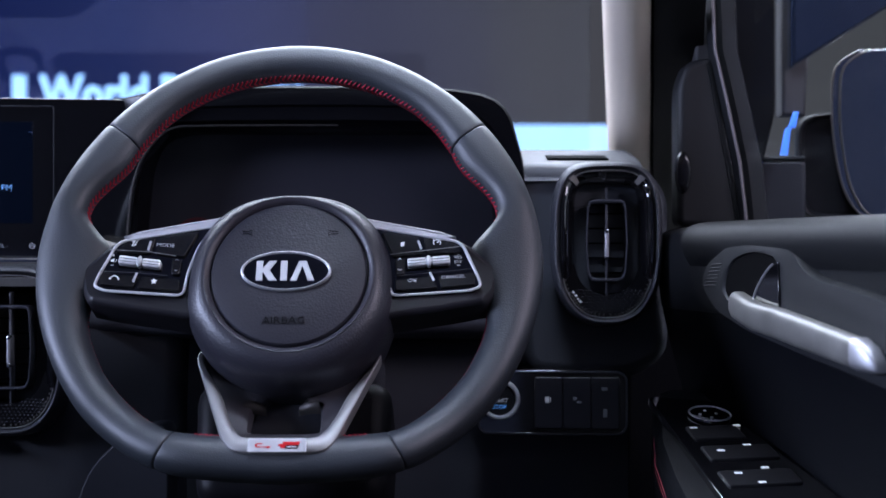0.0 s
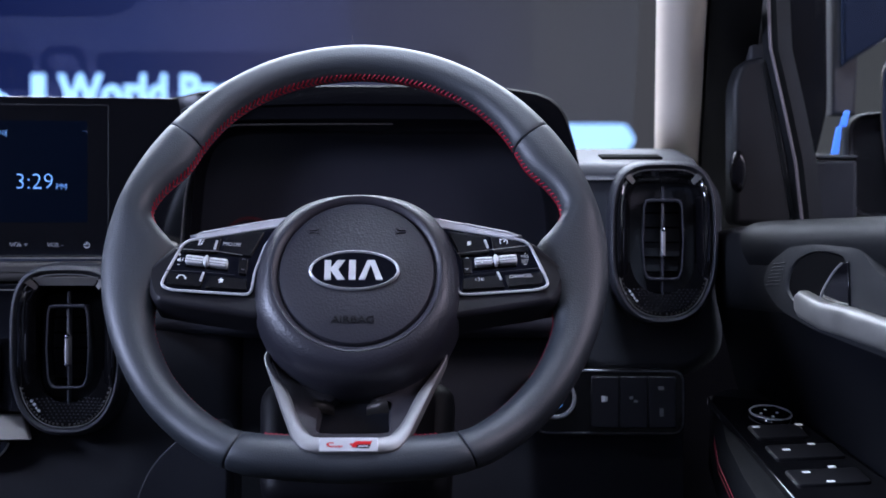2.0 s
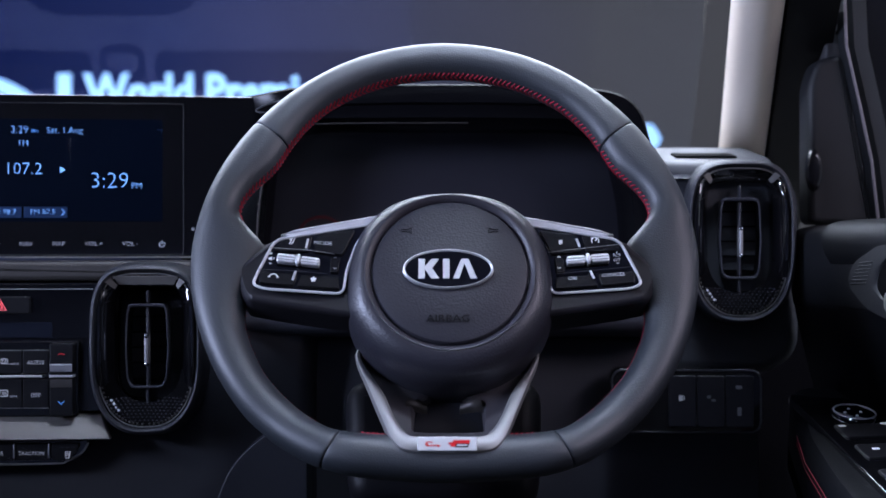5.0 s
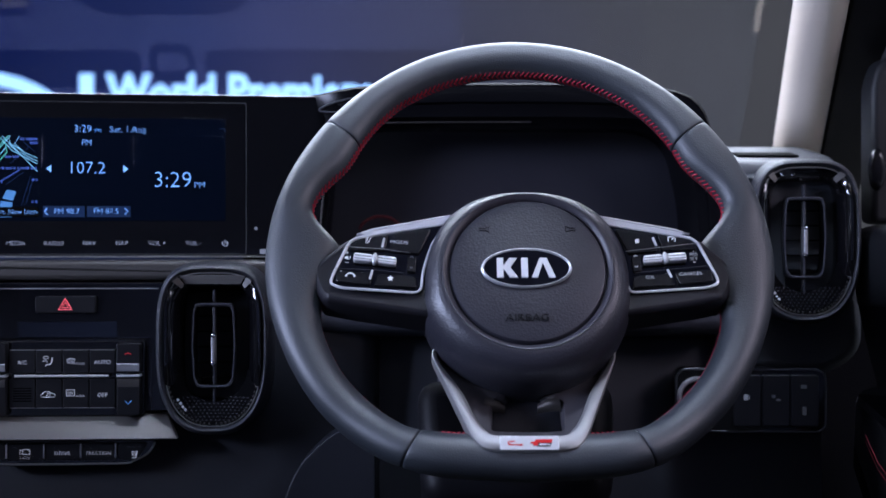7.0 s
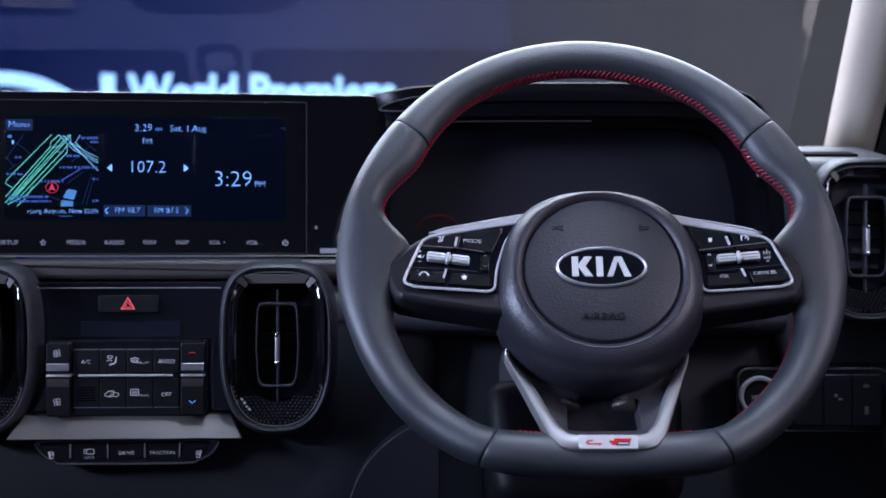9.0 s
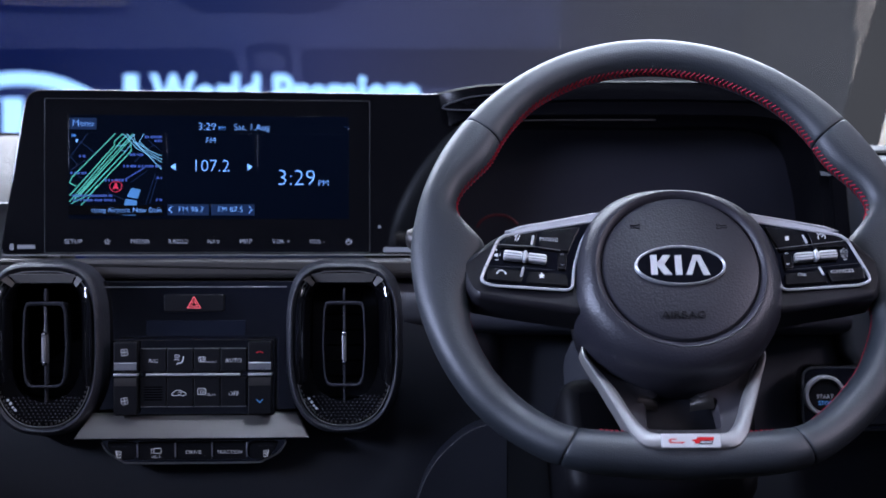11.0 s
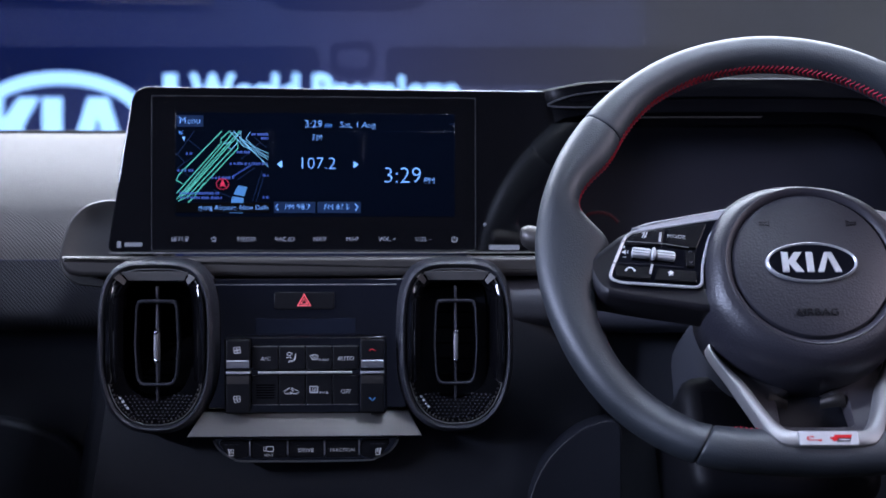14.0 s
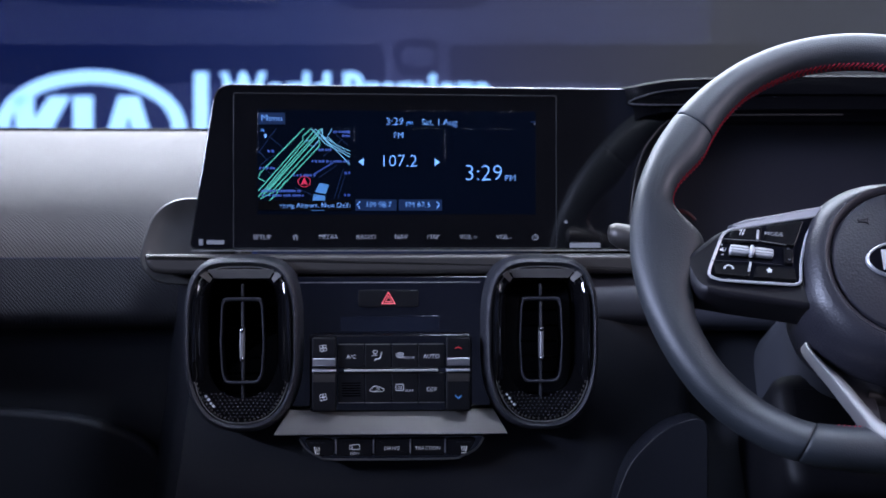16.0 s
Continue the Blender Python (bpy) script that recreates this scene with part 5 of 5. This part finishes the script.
ii = [(-0.166, -0.075), (-0.158, 0.012), (-0.150, 0.0350), (-0.138, 0.0440), (-0.115, 0.0475), (0.11, 0.0470), (0.135, 0.0420), (0.150, 0.0250), (0.160, -0.02), (0.164, -0.075)]
oo, ii = round_poly(oo, 0.012), round_poly(ii, 0.012)


def hood_bend(bm):
    """The hood's end beside the display swings back."""
    for v in bm.verts:
        v.co.z -= 0.024 * min(1.0, max(0.0, (-0.135 - v.co.x) / 0.05)) ** 1.5
    return bm


bm = hood_bend(ring(oo, ii, (0, -0.01), ((0.03, -0.004), (0.035, -0.0002), (0.06, 0.0), (0.45, -0.0012), (0.50, -0.004), (0.80, -0.006), (0.86, -0.012), (1.0, -0.020), (1.02, -0.075)), 120))
part("hood_shell", bm, material("satin_black_hood", (0.0032, 0.0032, 0.0042), 0.20, vary=0.2, spec=0.14), hood)
bm = ring(oo, ii, (0, -0.01), ((-0.02, -0.15), (-0.022, -0.09), (-0.024, -0.02), (-0.012, -0.0055), (0.004, -0.0015), (0.05, 0.0006), (0.05, -0.003)), 120)
part("hood_cover", hood_bend(bm), MATT, hood, "matt black cover over the hood")
part("instrument_glass", plate(rrect(0.34, 0.15, 0.01, 0, -0.02), -0.10, -0.075, 0.001), material("instrument_glass", (0.024, 0.024, 0.033), 0.30, spec=0.45), hood, "dark unlit instrument glass")
slit = smooth_path([(-0.1085, 0.0722, 0.0012), (-0.1455, 0.0686, 0.0012), (-0.1680, 0.0611, 0.0012), (-0.1505, 0.0580, 0.0012), (-0.1184, 0.0574, 0.0012)], 6)
# Black patch stands proud to paint the shade of a slit.
part("slit", hood_bend(plate([(x, y) for x, y, z in slit], -0.001, 0.0009, 0.0002)), VOID, hood, "proud black patch painting a shaded slit in the hood")
# Tube along the slit puts in its edge highlight.
part("slit_highlight", hood_bend(tube(slit, 0.00065, n=6)), VENTSKIN, hood)
lip = smooth_path([(0.02, 0.0500, -0.0105), (-0.06, 0.0499, -0.0105), (-0.1047, 0.0494, -0.0105), (-0.1246, 0.0480, -0.0105), (-0.1395, 0.0395, -0.0105), (-0.1544, 0.0196, -0.0105), (-0.1619, -0.0027, -0.0105), (-0.1654, -0.0275, -0.0105), (-0.1680, -0.0620, -0.0105)], 5)
# Satin tube puts in the highlight on the lip of the opening.
part("opening_highlight", tube(lip, 0.00070, n=6), LIPM, hood, "satin line painting the highlight round the opening")
arc = [(-0.116 + 0.020 * math.cos(a), -0.048 + 0.016 * math.sin(a), -0.0745) for a in [radians(25 + 140 * k / 14) for k in range(15)]]
part("red_arc", tube(arc, 0.0016, n=5, flat=0.3), material("dim_red_dial", (0.09, 0.006, 0.012), 0.4, vary=0), hood)

# ---- switches right of the column ----
sw = thing("switch_panel", "gloss black switch panel with start button and three switches", "switch panel", pose(0.0965, 1.188, 0.866, 90, 0, -3))
part("bezel", plate(rrect(0.132, 0.0575, 0.010, -0.001, 0), -0.02, 0.0, 0.002), GLOSS, sw)
part("bezel_rim", tube([(x, y, 0.0003) for x, y in rrect(0.1285, 0.0540, 0.009, -0.001, 0)], 0.0008, True, 6), NOZZLE, sw)
for i in range(3):
    b = part("switch", plate(rrect(0.0240, 0.0450, 0.002, -0.0045 + i * 0.0247, 0.0), -0.004, 0.003, 0.0012), SWITCHM, sw)
    for x, y, w, h in (((-0.0058, 0.0030, 0.0036, 0.0050), (-0.0030, 0.0030, 0.0008, 0.0040)), ((-0.0065, 0.0040, 0.0030, 0.0026), (-0.0025, 0.0010, 0.0036, 0.0018)), ((-0.0055, 0.0125, 0.0050, 0.0030), (-0.0050, -0.0085, 0.0034, 0.0070)))[i]:
        part("switch_mark", box(x - w / 2 + i * 0.0247, x + w / 2 + i * 0.0247, y - h / 2, y + h / 2, 0.003, 0.0034, 0.0002), GREYPRINT if i else WHITE, b)
st = part("start_button", loft([[(x, y, z) for x, y in oval(-0.0470, 0.003, r, r, 32)] for r, z in ((0.0178, -0.006), (0.0178, 0.004), (0.0168, 0.0055), (0.0150, 0.0055), (0.0138, 0.003))]), SILVER, sw, "round start button with silver ring")
part("button_face", plate(oval(-0.0470, 0.003, 0.0137, 0.0137, 32), -0.004, 0.0035, 0.0008), BUTTON, st)
lettering("START", -0.0470, 0.0020, 0.0037, 0.0050, WHITE, st)
lettering("STOP", -0.0470, -0.0035, 0.0037, 0.0050, UI_BLUE, st)

# ---- pillar, windscreen, door ----
P0, P1 = Vector((0.172, 1.387, 1.088)), Vector((0.1413, 1.18, 1.2157))
dirp = (P1 - P0)
pil = thing("windscreen_pillar", "light beige fabric-covered windscreen pillar", "pillar")
rings = []
for t in (-0.35, 0.0, 0.5, 1.0, 1.6, 2.4):
    c = P0 + dirp * t
    prof = [(0.0, 0.035), (0.0, 0.018), (0.0022, 0.008), (0.0065, 0.000), (0.0130, -0.0060), (0.0215, -0.0090), (0.0300, -0.0080), (0.0375, -0.003), (0.0405, 0.006), (0.0410, 0.035)]
    rings.append([(c.x + a, c.y + b, c.z + b * 0.4) for a, b in prof])
part("cover", loft(rings, True, (True, True)), BEIGE, pil)
rings = [[(x + (P0 + dirp * t).x, y + (P0 + dirp * t).y, (P0 + dirp * t).z) for x, y in ((0.041, 0.03), (0.041, -0.004), (0.050, -0.012), (0.085, -0.008), (0.09, 0.03))] for t in (-0.6, 0, 1, 2.4)]
part("door_seal", loft(rings, True, (True, True)), RUBBER, pil)
sc = thing("windscreen", "large sloping clear windscreen", "windscreen", kind="structure")
wb, wt = Vector((0, 1.565, 1.109)), Vector((0, 0.90, 1.5119))
bm = bmesh.new()
vs = [bm.verts.new(p) for p in ((-1.15, wb.y, wb.z), (0.168, wb.y, wb.z), (0.100, wt.y, wt.z), (-1.07, wt.y, wt.z))]
f = bm.faces.new(vs)
f.normal_update()
if f.normal.y > 0:
    f.normal_flip()
pane = part("pane", bm, GLASS, sc, fixed=True)
pane.visible_shadow = False

DOOR = Matrix(((0.2430, 0, -0.9700, 0.2223), (-0.9700, 0, -0.2430, 1.077), (0, 1, 0, 0.962), (0, 0, 0, 1)))
door = thing("car_door", "black driver's door with bright handle and window switches", "car door", DOOR)


def along(profile, ss, bend=0.0):
    """A skin run along the door; profile rows are (height, outward)."""
    prof = smooth_path([(0, h, k) for h, k in profile], 4)
    return loft([[(s, h, k + bend * s) for _, h, k in prof] for s in ss], False)


SS = [-0.13, -0.12, -0.09, -0.03, 0.05, 0.15, 0.3, 0.6, 0.9]
part("upper_pad", along([(0.058, -0.07), (0.0575, -0.03), (0.054, -0.008), (0.046, 0.0), (0.02, 0.001), (-0.010, -0.002), (-0.016, -0.006)], SS), DOORPAD, door, "charcoal upper door pad")
part("lower_trim", along([(-0.008, -0.006), (-0.012, -0.003), (-0.05, -0.012), (-0.12, -0.03), (-0.25, -0.045), (-0.5, -0.05)], SS), DOORM, door, "soft black door trim")
part("sill_pad", along([(0.061, -0.06), (0.061, -0.02), (0.057, 0.002), (0.046, 0.010), (0.034, 0.008), (0.024, 0.002)], [-0.06, -0.05, 0.0, 0.06, 0.12, 0.3, 0.6]), DOORPAD, door)
pk = round_poly([(-0.026, 0.0130), (-0.016, 0.0265), (0.0243, 0.0415), (0.0571, 0.0440), (0.128, 0.0375), (0.1423, 0.0251), (0.158, 0.0185), (0.2446, 0.0068), (0.300, -0.002), (0.300, -0.060), (0.2431, -0.0510), (0.1567, -0.0392), (0.0571, -0.0245), (0.0023, -0.0110), (-0.022, 0.0050)], 0.010)
pi = round_poly([(0.0205, 0.0070), (0.0250, 0.0190), (0.0360, 0.0290), (0.0571, 0.0347), (0.0798, 0.0360), (0.1020, 0.0322), (0.1066, 0.0270), (0.1074, -0.0060), (0.1000, -0.0100), (0.0600, -0.0080), (0.0300, -0.0020)], 0.008)
part("handle_bezel", ring(pk, pi, (0.075, 0.012), ((0, -0.002), (0.03, 0.006), (0.10, 0.0095), (0.55, 0.0105), (0.85, 0.0110), (0.95, 0.0110), (1.0, 0.0098), (1.0, -0.040)), 120), BEZELM, door, "grey bezel round the handle pocket")
# Black sheet nearly flush with the bezel paints the pocket's shade.
part("pocket_shade", plate(inset(pi, 0.0006), -0.05, 0.0101, 0.0004), VOID, door)
for j in range(7):
    h = 0.0085 + j * 0.0028
    part("bezel_rib", tube([(-0.016 + 0.0022 * j, h, 0.0098), (0.008 + 0.0016 * j, h + 0.0012, 0.0106)], 0.0006, n=6), BEZELM, door)
rings = []
for s, h, r, k in ((0.0435, -0.0035, 0.0040, 0.006), (0.0450, -0.0035, 0.0078, 0.011), (0.0540, -0.0040, 0.0103, 0.0145), (0.0885, -0.0110, 0.0102, 0.0175), (0.1257, -0.0140, 0.0108, 0.0185), (0.1800, -0.0208, 0.0106, 0.019), (0.2272, -0.0272, 0.0100, 0.018)):
    row = []
    for q in range(24):
        a = 2 * math.pi * q / 24
        ct, st = math.cos(a), math.sin(a)
        row.append((s, h + r * math.copysign(abs(ct) ** 0.6, ct), k + 0.0075 * math.copysign(abs(st) ** 0.6, st)))
    rings.append(row)
HANDLEM = material("brushed_handle", (0.17, 0.168, 0.162), 0.46, metal=0.6, vary=0.45, vscale=45, grain=0.05)
bar = part("handle_bar", loft(rings, True, (True, True)), HANDLEM, door, "bright silver handle bar")
rings = []
for s, lo, hi, k, d in ((0.2276, -0.0374, -0.0170, 0.018, 0.0078), (0.2300, -0.0378, -0.0168, 0.018, 0.0078), (0.2400, -0.0386, -0.0215, 0.0165, 0.0066), (0.2460, -0.0388, -0.0290, 0.0150, 0.0050), (0.2480, -0.0380, -0.0340, 0.0140, 0.0030)):
    rings.append([(s, (lo + hi) / 2 + (hi - lo) / 2 * math.copysign(abs(math.cos(a)) ** 0.6, math.cos(a)), k + d * math.copysign(abs(math.sin(a)) ** 0.6, math.sin(a))) for a in [2 * math.pi * q / 24 for q in range(24)]])
part("handle_tip", loft(rings, True, (True, True)), SATIN, bar, "bevelled satin handle end")
curve = [(0.0735, -0.0007), (0.0780, 0.0073), (0.0847, 0.0140), (0.0945, 0.0219), (0.1036, 0.0271)]
lever = part("lever", plate(curve[::-1] + [(0.0770, -0.0055), (0.1126, -0.0050), (0.1115, 0.0285)], 0.003, 0.0125, 0.0008), GLOSS, door, "gloss black release lever")
part("lever_edge", tube(smooth_path([(x, y, 0.0127) for x, y in curve], 3), 0.0009, n=6), SATIN, lever)


def arm_top(s):
    return -0.1085 - 0.283 * s


rings = []
for s in (-0.10, -0.095, -0.06, 0.0, 0.06, 0.12, 0.2, 0.35, 0.6):
    h = arm_top(min(s, 0.14)) - (0.02 if s < -0.097 else 0)
    w = 0.020 + 0.40 * (s + 0.095) ** 1 if s < 0.0 else 0.058 + 0.26 * s
    w = min(w, 0.085)
    rings.append([(s, h - 0.010, -0.06), (s, h - 0.004, -0.045), (s, h - 0.001, w - 0.016), (s, h - 0.004, w - 0.006), (s, h - 0.014, w), (s, h - 0.05, w + 0.002), (s, h - 0.14, w - 0.03), (s, h - 0.14, -0.06)])
part("armrest", loft(rings, True, (True, True)), DOORM, door, "dark padded armrest with red stitching")
for d in (0.0, 0.005):
    part("seam_thread", tube([(s, arm_top(s) - 0.022 - d, min(0.058 + 0.26 * s if s >= 0 else 0.020 + 0.40 * (s + 0.095), 0.085) + 0.0006) for s in (-0.05, -0.02, 0.0, 0.04, 0.08, 0.12, 0.14)], 0.0005, n=5), DARKRED, door)
SWM = Matrix.Translation((0.010, -0.1113 + 0.002, 0.006)) @ Matrix.Rotation(-math.atan(0.283), 4, "Z") @ Matrix.Rotation(radians(-90), 4, "X")
swp = part("window_switch_plate", plate(round_poly([(-0.085, -0.030), (0.20, -0.060), (0.20, 0.045), (-0.070, 0.022)], 0.008), -0.004, 0.002, 0.001), GLOSS, door, "gloss black switch plate")
swp.matrix_local = SWM
knob = part("mirror_knob", loft([[(x, y, z) for x, y in oval(-0.038, 0.004, r * 1.15, r, 28)] for r, z in ((0.0165, 0.001), (0.0165, 0.003), (0.0150, 0.0045), (0.0140, 0.0038))], True, (False, True)), GLOSS, swp)
part("knob_ring", tube([(x, y, 0.0042) for x, y in oval(-0.038, 0.0055, 0.0155, 0.0170, 32)], 0.0008, True, 6), SILVER, knob)
for x, y in ((-0.045, 0.004), (-0.038, 0.011), (-0.031, 0.004), (-0.038, -0.003)):
    part("knob_mark", plate(oval(x, y, 0.0013, 0.0013, 8), 0.0036, 0.0043, 0.0001), WHITE, knob)
for x, k0, k1, marks in ((-0.004, -0.018, 0.026, ((-0.012, 0.020), (-0.014, -0.018))), (0.034, -0.028, 0.030, ((0.030, 0.0165), (0.022, -0.009))), (0.078, -0.024, 0.036, ((0.068, 0.021), (0.061, -0.004), (0.084, 0.010)))):
    b = part("window_switch", plate(round_poly([(x - 0.013, -k1), (x + 0.013, -k1 - 0.002), (x + 0.013, -k0 - 0.002), (x - 0.013, -k0)], 0.004), 0.0005, 0.0035, 0.0016), HARD, swp)
    for s, k in marks:
        part("switch_mark", plate(rrect(0.0032, 0.0062, 0.0008, s * 1.04, -k, 2), 0.0030, 0.0038, 0.0002), LIT, b)

sail = part("sail_panel", plate(round_poly([(0.2085, 1.020), (0.2085, 1.145), (0.2160, 1.166), (0.2400, 1.172), (0.2680, 1.018)], 0.008), -0.03, 0.0, 0.006), BEZELM, None, "black triangular corner panel with round speaker")
sail.parent = door
sail.matrix_local = DOOR.inverted() @ pose(0, 1.212, 0, 90)
part("speaker", loft([[(x, y, z) for x, y in oval(0.2135, 1.068, r, r * 2.6, 28)] for r, z in ((0.0075, -0.003), (0.0072, 0.001), (0.0060, 0.0036), (0.0045, 0.0042), (0.002, 0.0044))], True, (False, True)), SPOKEKEY, sail)
rings = []
for x, z in ((0.2300, 1.40), (0.2380, 1.222), (0.2400, 1.177), (0.2520, 1.124), (0.2620, 1.0763), (0.2680, 1.0235), (0.2710, 1.000)):
    rings.append([(x - 0.004, 1.215, z), (x - 0.0015, 1.205, z), (x + 0.0015, 1.205, z), (x + 0.004, 1.212, z), (x + 0.008, 1.208, z), (x + 0.020, 1.207, z), (x + 0.026, 1.23, z)])
fr = part("window_frame", loft(rings, True, (True, True)), BEZELM, None, "black window frame with rubber edge")
fr.parent = door
fr.matrix_local = DOOR.inverted()
edge = part("frame_edge", tube([(x, 1.204, z) for x, z in ((0.2300, 1.40), (0.2380, 1.222), (0.2400, 1.177), (0.2520, 1.124), (0.2620, 1.0763), (0.2680, 1.0235), (0.2705, 1.003))], 0.0014, n=6), material("dusty_rose_rubber", (0.13, 0.11, 0.12), 0.5), None)
edge.parent = door
edge.matrix_local = DOOR.inverted()
up = part("frame_trim", plate([(0.2270, 1.15), (0.2480, 1.15), (0.2466, 1.2275), (0.240, 1.40), (0.220, 1.40), (0.2270, 1.2275)], -0.02, 0.0, 0.003), material("brown_trim", (0.031, 0.030, 0.033), 0.6), None)
up.parent = door
up.matrix_local = DOOR.inverted() @ pose(0, 1.225, 0, 90)
wbar = part("rear_frame", plate([(0.330, 1.130), (0.354, 1.130), (0.360, 1.25), (0.360, 1.40), (0.325, 1.40), (0.330, 1.25)], -0.02, 0.0, 0.004), MATS["brown_trim"], None)
wbar.parent = door
wbar.matrix_local = DOOR.inverted() @ pose(0, 1.33, 0, 90)
corner = part("corner_panel", plate(round_poly([(0.262, 0.99), (0.300, 0.99), (0.302, 1.08), (0.314, 1.13), (0.312, 1.40), (0.235, 1.40)], 0.01), -0.02, 0.0, 0.004), DOORM, None)
corner.parent = door
corner.matrix_local = DOOR.inverted() @ pose(0, 1.285, 0, 90)
bm = bmesh.new()
f = bm.faces.new([bm.verts.new(p) for p in ((-0.045, 0.05, -0.045), (0.9, 0.05, -0.045), (0.9, 0.45, -0.02), (0.02, 0.45, -0.02))])
f.normal_update()
if f.normal.z < 0:
    f.normal_flip()
wp = part("window_pane", bm, SIDEGLASS, door, fixed=True)
wp.visible_shadow = False

# Navy colour puts a blue reflection into the upper frame.
over = part("upper_frame", plate([(0.338, 1.176), (0.425, 1.230), (0.60, 1.33), (0.60, 1.45), (0.338, 1.45)], -0.02, 0.0, 0.004), material("blue_reflection_paint", (0.010, 0.016, 0.034), 0.2, coat=0.5), None)
over.parent = door
over.matrix_local = DOOR.inverted() @ pose(0, 1.32, 0, 90)

# ---- wing mirror outside the door ----
wm = thing("wing_mirror", "black wing mirror with rounded housing outside the door", "wing mirror", pose(0.43, 1.345, 1.085, 90, 0, -10))
part("housing", loft([[(x, y, z) for x, y in round_poly([(-0.078 * k, -0.055 * k), (0.13 * k, -0.060 * k), (0.13 * k, 0.050 * k), (0.02 * k, 0.054 * k), (-0.080 * k, 0.048 * k)], 0.02, 6)] for k, z in ((0.5, -0.10), (0.9, -0.07), (1.0, -0.02), (1.0, 0.0), (0.97, 0.006), (0.93, 0.004), (0.90, -0.006))], True, (True, True)), HARD, wm)
pane_in = smooth_path([(-0.020, 0.110, 0), (-0.042, 0.094, 0), (-0.046, 0.060, 0), (-0.044, 0.020, 0), (-0.034, -0.028, 0), (-0.012, -0.056, 0), (0.030, -0.064, 0), (0.13, -0.064, 0), (0.13, 0.112, 0)], 4)
part("mirror_pane", plate([(x, y) for x, y, z in pane_in], 0.004, 0.010, 0.001), material("mirror_silver", (0.62, 0.64, 0.66), 0.06, metal=1.0, vary=0), wm)
for d, z in ((0.0, 0.0115), (0.0075, 0.0125)):
    part("pane_rim", tube([(x + d, y, z) for x, y, _ in pane_in[:33]], 0.0011, n=6), LIPM, wm)
part("foot", plate(rrect(0.046, 0.060, 0.006, -0.098, -0.030), -0.03, 0.060, 0.004), SOFT, wm)
part("foot_ledge", box(-0.121, -0.075, 0.0005, 0.0035, -0.03, 0.0615, 0.0010), LINE, wm)
# Glowing strips paint the sign's reflection; no lamp sits here.
for x, y, s in ((-0.0945, 0.0180, 0.013), (-0.0870, 0.0390, 0.0075)):
    part("sign_reflection", plate([(x - 0.004, y - s), (x + 0.003, y - s), (x + 0.006, y + s), (x + 0.001, y + s)], 0.050, 0.056, 0.001), MATS.get("blue_reflection_glow") or material("blue_reflection_glow", (0.06, 0.22, 0.9), 0.4, emit=0.7, vary=0), wm, "glowing strip painting a reflection of the blue sign")

# ---- unseen shell round the camera, added to block light and feed reflections ----
roof = thing("roof_blocker", "unseen beige roof sheet with a gap for the top lamp", "roof", kind="structure")
# Sheets keep overhead light out; the gap lets the top lamp in.
part("panel", box(-1.30, 0.42, -1.20, 0.42, 1.47, 1.52, 0.004), BEIGE, roof)
part("front_panel", box(-1.30, 0.42, 0.82, 0.90, 1.47, 1.52, 0.004), SOFT, roof)
cab = thing("floor_blocker", "unseen dark sheet that keeps floor bounce out of reflections", "carpet", kind="structure")
# Dark sheet added so gloss parts don't mirror the pale floor.
part("carpet", box(-1.30, 0.60, -1.20, 1.70, 0.26, 0.30, 0.004), RUBBER, cab)
# Lighter blue panel added behind the camera for gloss parts to mirror.
REFLECTOR = material("blue_reflector_cloth", (0.13, 0.155, 0.26), 0.85, grain=0.4, scale=300, vary=0.2, vscale=6)
bulk = thing("rear_blocker", "unseen wall behind, its blue lower panel added for reflections", "wall", kind="structure")
part("reflector_panel", box(-1.30, -0.05, -1.24, -1.20, 0.30, 0.98, 0.004), REFLECTOR, bulk)
for x0, z0, z1 in ((-0.05, 0.30, 0.98), (-1.30, 0.98, 1.47)):
    part("panel", box(x0, 0.42, -1.24, -1.20, z0, z1, 0.004), SOFT, bulk)
blocker = thing("side_blocker", "unseen black side panel that shades the lower dash", "car door", kind="structure")
# Panel and corner slab added to keep the left lamp off the dash.
part("panel", box(-1.30, -1.25, -1.20, 1.40, 0.30, 1.12, 0.004), SOFT, blocker)
part("corner_blocker", box(-1.30, -1.25, 0.88, 1.40, 1.12, 1.47, 0.004), SOFT, blocker)
